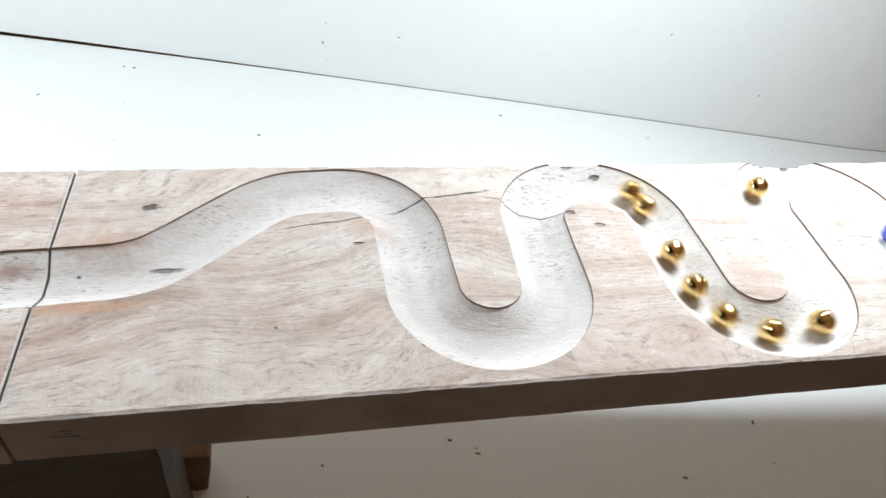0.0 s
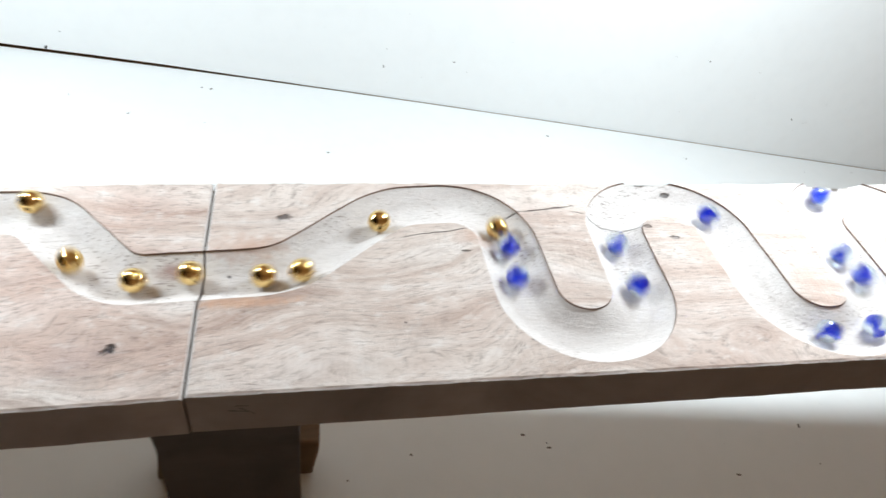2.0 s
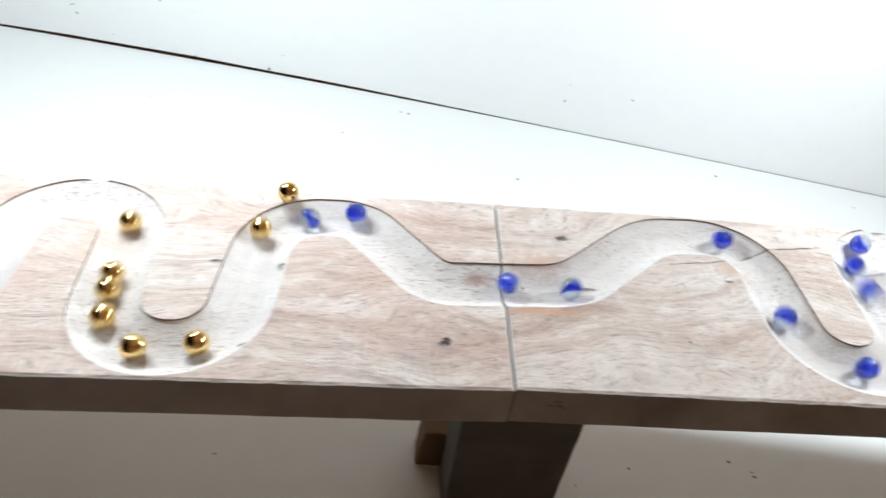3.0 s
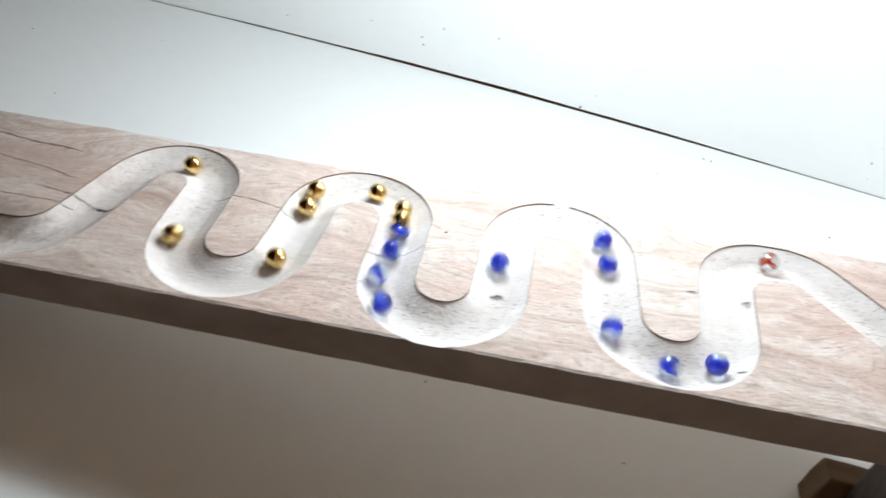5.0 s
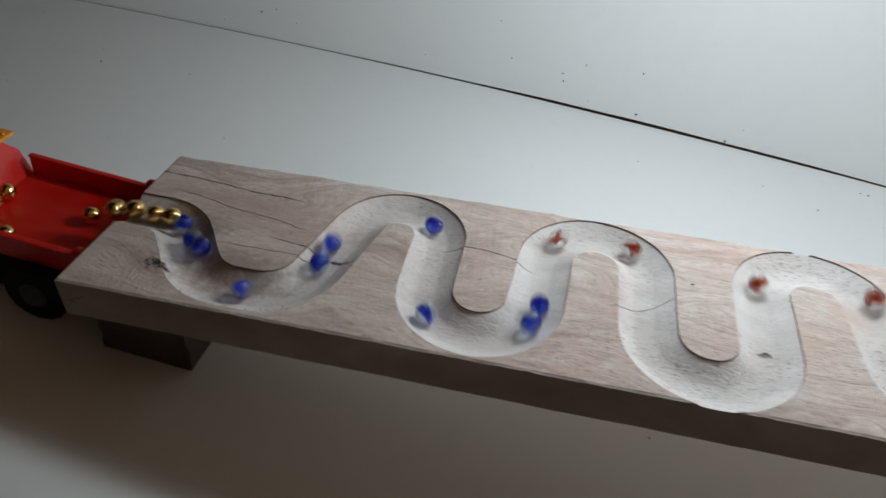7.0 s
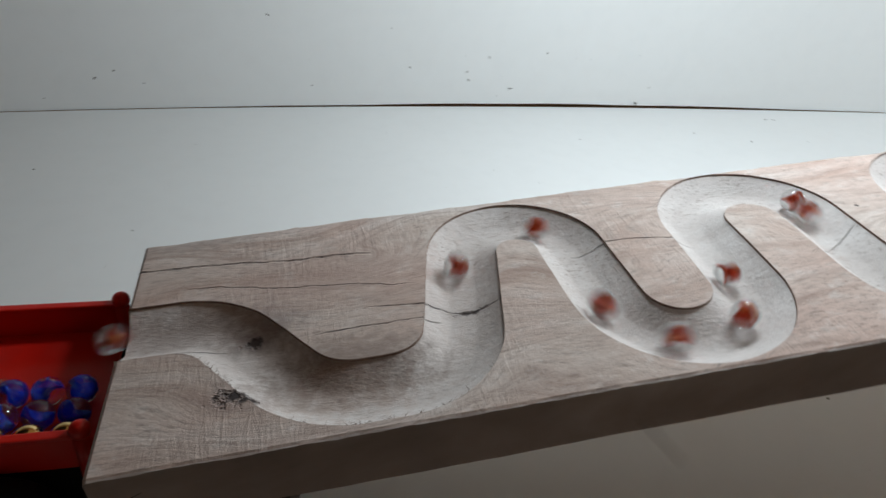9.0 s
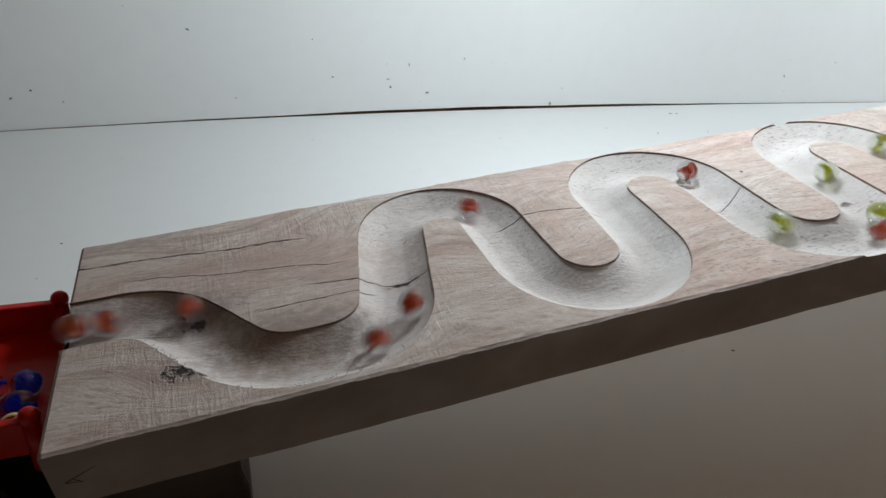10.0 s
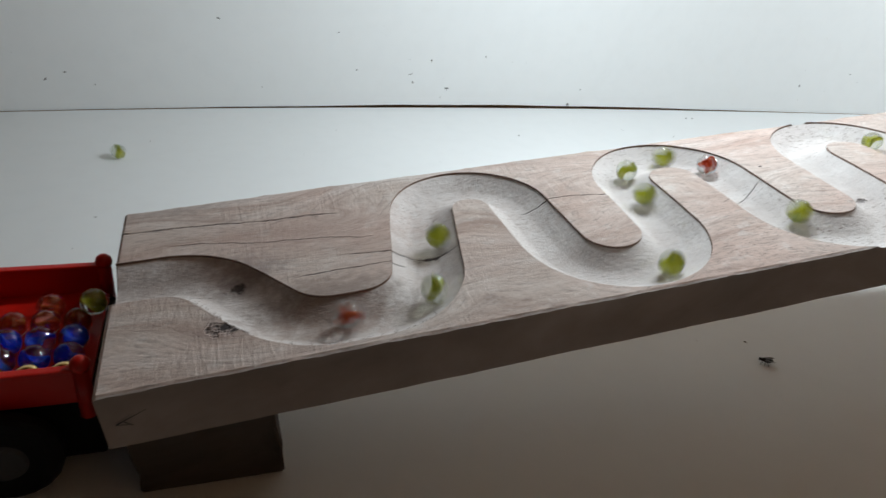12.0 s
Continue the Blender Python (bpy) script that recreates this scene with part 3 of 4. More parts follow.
def splinters(parent):
    """Torn fibres along the worn front lip near the low end."""
    rnd = random.Random(8)
    bm = bmesh.new()
    for _ in range(70):
        i = rnd.randint(85, 235)
        d = LINE[i + 1] - LINE[i - 1]
        d = d / np.linalg.norm(d)
        side = -1 if d[0] > 0 else 1
        n = np.array((-d[1], d[0])) * side
        if n[1] > 0:
            n = -n
        p = LINE[i] + n * HALF * rnd.uniform(0.96, 1.02)
        a = Vector((p[0], p[1], -0.0004))
        c = a + Vector((rnd.uniform(-0.0022, 0.0022), rnd.uniform(0.0, 0.0022), rnd.uniform(0.0003, 0.0012)))
        rod(bm, a, c, 0.00016, 0.00005, 4)
    tagged(part("splinters", bm, LIP_WOOD, parent), "short torn wood fibres on the lip", kind="stuff")


def strokes(parent, name, pts, plane, width, lift):
    """A drawn line as thin raised ribbons; plane maps (a, b) to the board's space."""
    bm = bmesh.new()
    for (a0, b0), (a1, b1) in pts:
        d = Vector((a1 - a0, b1 - b0)).normalized()
        nrm = Vector((-d.y, d.x)) * width / 2
        vs = [bm.verts.new(plane(a, b, lift)) for a, b in ((a0 - nrm.x, b0 - nrm.y), (a1 - nrm.x * 0.5, b1 - nrm.y * 0.5), (a1 + nrm.x * 0.5, b1 + nrm.y * 0.5), (a0 + nrm.x, b0 + nrm.y))]
        bm.faces.new(vs)
    return part(name, bm, PENCIL, parent, "dark pencil mark")


def boards():
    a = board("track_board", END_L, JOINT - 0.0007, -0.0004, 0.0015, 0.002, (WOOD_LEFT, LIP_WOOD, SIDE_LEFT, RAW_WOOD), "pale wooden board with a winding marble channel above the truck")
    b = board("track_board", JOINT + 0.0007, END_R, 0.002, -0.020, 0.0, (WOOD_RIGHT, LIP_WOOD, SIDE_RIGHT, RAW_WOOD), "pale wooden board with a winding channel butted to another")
    splinters(a)
    face = lambda u, w, lift: (u, -lift, w)
    strokes(a, "pencil_mark", [((0.006, -0.0185), (0.021, -0.0120)), ((0.006, -0.0185), (0.013, -0.0200)), ((0.010, -0.0175), (0.0135, -0.0205))], face, 0.0007, 0.0012)
    strokes(b, "pencil_mark", [((0.886, -0.010), (0.893, -0.0105)), ((0.882, -0.014), (0.893, -0.016)), ((0.888, -0.012), (0.896, -0.019))], lambda u, w, lift: (u, 0.002 - lift, w), 0.0008, 0.0012)


def rough_block(name, x0, x1, y0, y1, z0, z1, material, seed, parent=None):
    bm = box(bmesh.new(), x0, x1, y0, y1, z0, z1, 0.0025)
    bmesh.ops.subdivide_edges(bm, edges=[e for e in bm.edges if e.calc_length() > 0.02], cuts=7, use_grid_fill=True)
    for v in bm.verts:
        k = noise.noise(v.co * 38 + Vector((seed, 0, 0)))
        c = Vector(((x0 + x1) / 2, (y0 + y1) / 2, v.co.z))
        v.co += (v.co - c).normalized() * 0.0016 * k
    return part(name, bm, material, parent)


def supports():
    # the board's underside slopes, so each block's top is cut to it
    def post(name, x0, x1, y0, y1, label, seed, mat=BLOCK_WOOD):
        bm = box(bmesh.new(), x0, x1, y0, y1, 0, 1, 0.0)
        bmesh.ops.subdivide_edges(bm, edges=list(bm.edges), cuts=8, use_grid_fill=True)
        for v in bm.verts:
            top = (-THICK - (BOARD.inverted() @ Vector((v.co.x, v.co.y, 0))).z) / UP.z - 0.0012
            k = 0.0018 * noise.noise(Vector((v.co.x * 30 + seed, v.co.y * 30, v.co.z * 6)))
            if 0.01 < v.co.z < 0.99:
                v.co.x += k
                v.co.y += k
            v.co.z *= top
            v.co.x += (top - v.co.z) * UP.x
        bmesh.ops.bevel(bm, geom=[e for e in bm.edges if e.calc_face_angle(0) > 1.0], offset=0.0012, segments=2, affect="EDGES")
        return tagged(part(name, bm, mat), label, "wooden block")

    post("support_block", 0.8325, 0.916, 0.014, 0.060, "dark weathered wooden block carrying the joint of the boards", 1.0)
    # unseen rear of this block is added to stop light from behind
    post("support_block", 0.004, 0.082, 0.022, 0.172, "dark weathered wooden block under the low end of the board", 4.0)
    bar = rough_block("brace_bar", 0.828, 0.945, 0.0635, 0.087, 0.0, 0.0460, BAR_WOOD, 7.0)
    tagged(bar, "short brown offcut standing behind the joint block", "wood offcut")


# ---- the toy truck that catches the marbles ----
BED = (-0.136, -0.012, 0.046, 0.150, 0.0555, 0.0735)


def truck():
    x0, x1, y0, y1, z0, z1 = BED
    t = 0.0024
    root = new("toy_truck")
    root.matrix_world = pose(x0, (y0 + y1) / 2, 0)
    inv = root.matrix_world.inverted()
    tagged(root, "red and yellow plastic toy dump truck catching the marbles", "toy truck")

    def p(name, bm, mat, label="", parent=root, smooth=False):
        bmesh.ops.transform(bm, matrix=inv, verts=bm.verts)
        return part(name, bm, mat, parent, label, smooth)

    bm = box(bmesh.new(), x0, x1, y0, y1, z0 - t, z0, 0.0006)
    bed = p("bed_floor", bm, RED)
    p("side_wall", box(bmesh.new(), x0, x1, y0 - t, y0, z0 - t, z1, 0.0008), RED)
    p("side_wall", box(bmesh.new(), x0, x1, y1, y1 + t, z0 - t, z1, 0.0008), RED)
    for y in (y0 - t / 2, y1 + t / 2):
        p("rim", box(bmesh.new(), x0, x1 - 0.004, y - 0.0028, y + 0.0028, z1, z1 + 0.0026, 0.001), RED)
        bm = rod(bmesh.new(), (x1 - 0.001, y, z0 - 0.012), (x1 - 0.001, y, z1 + 0.002), 0.0042, n=16)
        ball(bm, 0.0052, pose(x1 - 0.001, y, z1 + 0.0042))
        p("corner_post", bm, RED, smooth=True)
    # headboard: leans outwards and rises to a peak
    bm = bmesh.new()
    outline = [(y0 - t, z0 - t), (y1 + t, z0 - t), (y1 + t, z1 + 0.003), (y1 - 0.012, z1 + 0.020), (y0 + 0.012, z1 + 0.020), (y0 - t, z1 + 0.003)]
    lean = lambda z: x0 - 0.55 * max(0.0, z - z0)
    fa = [bm.verts.new((lean(z), y, z)) for y, z in outline]
    fb = [bm.verts.new((lean(z) - 0.003, y, z)) for y, z in outline]
    bm.faces.new(fa)
    bm.faces.new(fb[::-1])
    for i in range(len(fa)):
        j = (i + 1) % len(fa)
        bm.faces.new((fa[j], fa[i], fb[i], fb[j]))
    bmesh.ops.recalc_face_normals(bm, faces=bm.faces)
    p("headboard", bm, RED)
    # cab
    bm = bmesh.new()
    cx1 = x0 - 0.022
    prof = [(cx1, 0.030), (cx1, z1 + 0.022), (cx1 - 0.012, z1 + 0.026), (cx1 - 0.045, z1 + 0.024), (cx1 - 0.060, 0.066), (cx1 - 0.085, 0.060), (cx1 - 0.088, 0.030)]
    fa = [bm.verts.new((x, y0 + 0.006, z)) for x, z in prof]
    fb = [bm.verts.new((x, y1 - 0.006, z)) for x, z in prof]
    bm.faces.new(fa)
    bm.faces.new(fb[::-1])
    for i in range(len(fa)):
        j = (i + 1) % len(fa)
        bm.faces.new((fa[j], fa[i], fb[i], fb[j]))
    bmesh.ops.recalc_face_normals(bm, faces=bm.faces)
    bmesh.ops.bevel(bm, geom=list(bm.edges), offset=0.003, segments=2, affect="EDGES")
    cab = p("cab", bm, YELLOW, "bright orange-yellow cab")
    p("cab_guard", box(bmesh.new(), cx1 - 0.002, x0 - 0.006, y0 + 0.004, y1 - 0.004, z1 + 0.024, z1 + 0.0275, 0.001), YELLOW)
    for k in range(6):
        y = y0 + 0.014 + k * 0.015
        p("guard_rib", box(bmesh.new(), cx1 - 0.001, x0 - 0.008, y, y + 0.003, z1 + 0.0275, z1 + 0.030, 0.0006), YELLOW)
    p("window_pane", box(bmesh.new(), cx1 - 0.050, cx1 - 0.018, y0 + 0.0045, y0 + 0.0058, z1 - 0.004, z1 + 0.016, 0.0004), BLACK, "dark cab window")
    # underbody, its black box enlarged to stand for shade below the bed, and wheels
    p("chassis_shade_block", box(bmesh.new(), cx1 - 0.075, x1 + 0.004, y0 + 0.002, y1 - 0.002, 0.010, z0 - t - 0.0005, 0.002), BLACK)
    for wx in (x1 - 0.042, cx1 - 0.050):
        for side, y in ((-1, y0 - 0.010), (1, y1 + 0.010)):
            bm = bmesh.new()
            n, ring = 36, []
            for r, w in ((0.012, 0.0055), (0.020, 0.006), (0.0260, 0.005), (0.0279, 0.003), (0.0279, -0.003), (0.0260, -0.005), (0.020, -0.006), (0.012, -0.0055)):
                ring.append([bm.verts.new((wx + r * math.cos(2 * math.pi * i / n) * (1 + (0.018 if r > 0.027 and i % 2 else 0)), y + w, 0.0284 + r * math.sin(2 * math.pi * i / n) * (1 + (0.018 if r > 0.027 and i % 2 else 0)))) for i in range(n)])
            for a, b in zip(ring, ring[1:]):
                for i in range(n):
                    bm.faces.new((a[i], a[(i + 1) % n], b[(i + 1) % n], b[i]))
            bm.faces.new(ring[0][::-1])
            bm.faces.new(ring[-1])
            bmesh.ops.recalc_face_normals(bm, faces=bm.faces)
            wheel = p("wheel", bm, BLACK)
            bm = rod(bmesh.new(), (wx, y + side * 0.005, 0.0284), (wx, y + side * 0.0075, 0.0284), 0.0125, 0.0105, 24)
            part("hub", bm_moved(bm, inv), PALE, wheel, "pale grey wheel hub")
    return root


def bm_moved(bm, m):
    bmesh.ops.transform(bm, matrix=m, verts=bm.verts)
    return bm


# ---- specks and insects ----
def specks():
    rnd = random.Random(5)
    bm = bmesh.new()

    def fleck(center, nrm, size):
        q = nrm.to_track_quat("Z", "Y").to_matrix().to_4x4()
        m = Matrix.Translation(center) @ q @ pose(0, 0, 0, 0, 0, rnd.uniform(0, 360)) @ Matrix.Diagonal((size * rnd.uniform(0.6, 1.6), size * rnd.uniform(0.35, 0.8), size * 0.3, 1))
        r = bmesh.ops.create_icosphere(bm, subdivisions=1, radius=1.0)
        bmesh.ops.transform(bm, matrix=m, verts=r["verts"])

    seen = [(0.825, 0.654), (1.325, 0.627), (0.98, 0.525), (1.565, 0.603), (0.813, 0.655), (-0.171, 0.504), (-0.289, 0.478), (0.732, 0.571), (0.475, 0.58), (1.028, 0.078), (1.158, 0.081), (1.136, 0.095), (1.45, 0.098), (1.345, 0.046), (0.479, 0.087)]
    for x, y in seen:
        fleck(Vector((x, y, 0.0003)), Vector((0, 0, 1)), 0.0021)
    for x, z in [(1.562, 0.144), (1.165, 0.074), (1.063, 0.05), (1.759, 0.071), (0.341, 0.051), (0.372, 0.072), (0.458, 0.08), (0.125, 0.03), (-0.118, 0.05), (0.071, 0.122), (0.345, 0.039), (-0.141, 0.041), (0.259, 0.056)]:
        fleck(Vector((x, panel_y(x) - 0.0003, z)), Vector((0, -1, 0)), 0.0019)
    for _ in range(70):
        fleck(Vector((rnd.uniform(-0.5, 2.2), rnd.uniform(-0.2, 0.62), 0.0002)), Vector((0, 0, 1)), rnd.choice((0.0006, 0.0007, 0.0009, 0.0012)))
    for _ in range(32):
        x = rnd.uniform(-0.6, 2.4)
        fleck(Vector((x, panel_y(x) - 0.0002, rnd.uniform(0.01, 0.5))), Vector((0, -1, 0)), rnd.choice((0.0006, 0.0008, 0.001)))
    tagged(part("specks", bm, SPECK), "scattered dark specks of dirt on the white surfaces", "specks", kind="stuff")


def insect(m, size, label):
    root = new("fly")
    root.matrix_world = m @ Matrix.Diagonal((size, size, size, 1))
    tagged(root, label, "fly", "flies")
    part("abdomen", ball(bmesh.new(), 1.0, pose(-1.5, 0, 1.2, 0, 12, 0) @ Matrix.Diagonal((1.7, 0.75, 0.7, 1)), 12, 8), INSECT, root, smooth=True)
    part("thorax", ball(bmesh.new(), 1.0, pose(0.5, 0, 1.45) @ Matrix.Diagonal((0.95, 0.8, 0.8, 1)), 12, 8), INSECT, root, smooth=True)
    part("head", ball(bmesh.new(), 0.62, pose(1.75, 0, 1.35), 12, 8), INSECT, root, smooth=True)
    for s in (-1, 1):
        part("wing", ball(bmesh.new(), 1.0, pose(-1.4, s * 0.9, 1.75, s * 8, 6, s * -16) @ Matrix.Diagonal((2.2, 0.7, 0.05, 1)), 12, 6), WING, root, "smoky thin wing", smooth=True)
        for k in range(3):
            bm = rod(bmesh.new(), (0.9 - 0.6 * k, s * 0.5, 1.2), (1.4 - 1.2 * k, s * 1.7, 1.0), 0.10, 0.08, 6)
            rod(bm, (1.4 - 1.2 * k, s * 1.7, 1.0), (1.9 - 1.7 * k, s * 2.2, 0.0), 0.08, 0.05, 6)
            part("leg", bm, INSECT, root)
    return root


WING = plain("insect_wing", (0.16, 0.15, 0.14), 0.35)


FLIES = {}


def insects():
    FLIES["table"] = insect(pose(0.5, -0.7, 0), 0.0021, "dark fly that lands on the table under the board")
    insect(pose(0.610, panel_y(0.610) - 0.0012, 0.0075, 90, 0, 80), 0.0013, "tiny dark insect standing on the foot of the panel")
    FLIES["panel"] = insect(pose(0.505, panel_y(0.505) - 0.0012, 0.004), 0.0011, "tiny dark insect creeping up the foot of the panel")


# ---- marbles ----
R = 0.008


def marble_prototypes():
    made = {}
    # gold bead drilled through: a lathed outline with a rounded mouth at both ends of the bore
    bm, n, bore = bmesh.new(), 40, 0.20 * R
    outline = [(bore, -0.90 * R), (bore, 0.0), (bore, 0.90 * R), (bore * 1.12, 0.955 * R)]
    outline += [(R * math.sin(a), R * math.cos(a)) for a in (0.27 + (math.pi - 0.54) * i / 22 for i in range(23))]
    outline.append((bore * 1.12, -0.955 * R))
    rings = [[bm.verts.new((r * math.cos(2 * math.pi * i / n), r * math.sin(2 * math.pi * i / n), z)) for i in range(n)] for r, z in outline]
    for a, b in zip(rings, rings[1:] + rings[:1]):
        for i in range(n):
            bm.faces.new((a[i], b[i], b[(i + 1) % n], a[(i + 1) % n]))
    bmesh.ops.recalc_face_normals(bm, faces=bm.faces)
    made["gold"] = part("marble", bm, GOLD, smooth=True)
    for kind, shell, core, blades, twist, size in (("blue", BLUE_GLASS, BLUE_CORE, 2, 0.8, 0.78), ("orange", CLEAR, ORANGE_CORE, 3, 0.6, 0.62), ("green", GREEN_GLASS, GREEN_CORE, 2, 0.9, 0.74)):
        ob = part("marble", ball(bmesh.new(), R, None, 40, 24), shell, smooth=True)
        # cat's-eye blades: twisted lens-shaped vanes inside the glass
        for b in range(blades):
            bm = bmesh.new()
            nz, nr, th = 14, 5, 0.14 * R
            grid = {}
            for i in range(nz + 1):
                z = -1 + 2 * i / nz
                reach = size * math.sqrt(max(0.0, 1 - z * z)) + 0.02
                a0 = 2 * math.pi * b / blades + twist * z
                for j in range(nr + 1):
                    r = reach * j / nr
                    a = a0 + 0.9 * r
                    for s in (0, 1):
                        o = th * (1 if s else -1) * (1 - 0.8 * j / nr)
                        grid[i, j, s] = bm.verts.new((r * R * math.cos(a) - o * math.sin(a), r * R * math.sin(a) + o * math.cos(a), z * R * size))
            for i in range(nz):
                for j in range(nr):
                    bm.faces.new((grid[i, j, 0], grid[i + 1, j, 0], grid[i + 1, j + 1, 0], grid[i, j + 1, 0]))
                    bm.faces.new((grid[i, j, 1], grid[i, j + 1, 1], grid[i + 1, j + 1, 1], grid[i + 1, j, 1]))
                bm.faces.new((grid[i, nr, 0], grid[i + 1, nr, 0], grid[i + 1, nr, 1], grid[i, nr, 1]))
            part("swirl_blade", bm, core, ob, smooth=True)
        made[kind] = ob
    return made


LABELS = {"gold": "shiny gold-plated metal bead with a drilled hole", "blue": "clear glass marble with a deep blue swirl",
          "orange": "clear glass marble with an orange-red swirl", "green": "clear glass marble with a yellow-green swirl"}
SPEED, LIP = 0.36, 0.026
rolled = []


def slots():
    """Resting places in the truck's bed, by kind, in the order in which they fill."""
    x0, x1, y0, y1, z0, _ = BED
    z = z0 + R + 0.0003
    xs = [x0 + 0.009 + 0.0172 * i for i in range(7)]
    ys = [y0 + 0.0084 + 0.0172 * j for j in range(6)]
    at = lambda *cells: [(xs[c], ys[r], z) for r, c in cells]
    gold_at = at((0, 0), (0, 1), (2, 0), (3, 0), (0, 2), (4, 0), (0, 3), (0, 4), (0, 5), (0, 6))
    blue_at = at((1, 0), (1, 1), (2, 1), (1, 2), (1, 3), (1, 4), (2, 4), (1, 5), (1, 6), (2, 6), (2, 5))
    orange_at = at((2, 2), (2, 3), (3, 1), (3, 2), (3, 6), (3, 5), (3, 4), (4, 5), (3, 3), (4, 3), (4, 4))
    green_at = at((4, 6), (5, 5))
    return {"gold": gold_at, "blue": blue_at, "orange": orange_at, "green": green_at}


SLOTS = slots()


def on_track(s, off):
    """World place of a marble's centre at the way s along the channel, off to its side."""
    f = min(max(s / STEP, 1.0), len(LINE) - 3.0)
    i = int(f)
    p = LINE[i] + (LINE[i + 1] - LINE[i]) * (f - i)
    d = LINE[i + 1] - LINE[i - 1]
    d = d / np.linalg.norm(d)
    z = -DEEP + R + 0.0003 + DEEP * min(1.0, abs(off) / (HALF * 0.92)) ** 1.9 * 0.9
    off *= 0.9
    return BOARD @ Vector((p[0] - d[1] * off, p[1] + d[0] * off, z))


def spline(ts, vs, t):
    """Monotone cubic through the samples."""
    if t <= ts[0]:
        return vs[0]
    if t >= ts[-1]:
        return vs[-1]
    h = [b - a for a, b in zip(ts, ts[1:])]
    g = [(b - a) / k for a, b, k in zip(vs, vs[1:], h)]
    m = [g[0]] + [0 if a * b <= 0 else 2 * a * b / (a + b) for a, b in zip(g, g[1:])] + [g[-1]]
    i = max(k for k in range(len(h)) if ts[k] <= t)
    u = (t - ts[i]) / h[i]
    return ((1 + 2 * u) * (1 - u) ** 2 * vs[i] + u * (1 - u) ** 2 * h[i] * m[i] + u * u * (3 - 2 * u) * vs[i + 1] + u * u * (u - 1) * h[i] * m[i + 1])


def roll(kind, samples, hop=False, own=False):
    """Key one marble: it waits upstream, runs through the samples (seconds, way, side), and drops into the truck's bed."""
    n = len(rolled)
    ob = PROTO[kind] if own else copy_thing(PROTO[kind], Matrix())
    rolled.append(ob)
    tagged(ob, LABELS[kind], "marble", "marbles")
    ts, ss, os_ = [list(c) for c in zip(*samples)]
    wait = min(2.70 + 0.0175 * max(0, n - 9), 3.40)
    if ss[0] < wait and ts[0] > 0:
        lead = (wait - ss[0]) / SPEED
        start = max(ts[0] - lead, 0.02)
        ts, ss, os_ = [start - 0.01, *ts], [wait, *ss], [0, *os_]
        if start > 0.05:
            ts, ss, os_ = [0.0, *ts], [wait + 0.0005, *ss], [0, *os_]
    last_v = SPEED
    rest = None
    if ts[-1] < 11.99 and ss[-1] < 0.5 and not (kind == "green" and len(SLOTS["green"]) < 2):
        ts.append(ts[-1] + (ss[-1] - LIP) / last_v)
        ss.append(LIP)
        os_.append(0)
        rest = SLOTS[kind].pop(0)
    elif ts[-1] < 11.99 and ss[-1] < 0.5:
        ts.append(ts[-1] + (ss[-1] - LIP) / last_v)
        ss.append(LIP)
        os_.append(0)
        rest = SLOTS["green"].pop(0)
    rows, turn, before = [], Matrix.Rotation(n * 2.1, 4, (0.3, 0.5, 0.8)), None
    for k in range(121):
        t = k * 0.1
        if rest and t > ts[-1]:
            a, b = on_track(LIP, 0), Vector(rest)
            dur = 0.10 + (b - a).length / 0.34
            u = min(1.0, (t - ts[-1]) / dur)
            p = a.lerp(b, 1 - (1 - u) ** 1.5)
            fall = min(1.0, (t - ts[-1]) / 0.11)
            p.z = a.z + (b.z - a.z) * fall ** 2
        else:
            p = on_track(spline(ts, ss, t), spline(ts, os_, t))
        if hop and 2.75 < t < 3.6:
            p = hop_place(t, p)
        if before is not None and (p - before).length > 1e-5:
            d = p - before
            axis = Vector((-d.y, d.x, 0))
            if axis.length > 1e-7:
                turn = Matrix.Rotation(min(1.2, d.length / R * 0.45), 4, axis.normalized()) @ turn
        before = p
        rows.append((t, Matrix.Translation(p) @ turn))
    walk(ob, rows)


def hop_place(t, p):
    """One marble jumps the lip, skips over the ridge and drops back into the channel further down."""
    marks = [(2.7, 0.765, 0.140, 0.000), (2.9, 0.728, 0.168, 0.002), (3.0, 0.702, 0.172, 0.009), (3.2, 0.658, 0.122, 0.012), (3.35, 0.618, 0.105, 0.008), (3.5, 0.602, 0.118, -0.003)]
    q = [spline([m[0] for m in marks], [m[k] for m in marks], t) if k == 3 else float(np.interp(t, [m[0] for m in marks], [m[k] for m in marks])) for k in (1, 2, 3)]
    w = BOARD @ Vector(q)
    if t > 3.5:
        return w.lerp(p, min(1.0, (t - 3.5) / 0.1))
    return w


def still(kind, place, turn=0, own=False):
    ob = PROTO[kind] if own else copy_thing(PROTO[kind], Matrix())
    ob.matrix_basis = pose(*place, turn, turn * 2, 30)
    return tagged(ob, LABELS[kind], "marble", "marbles")


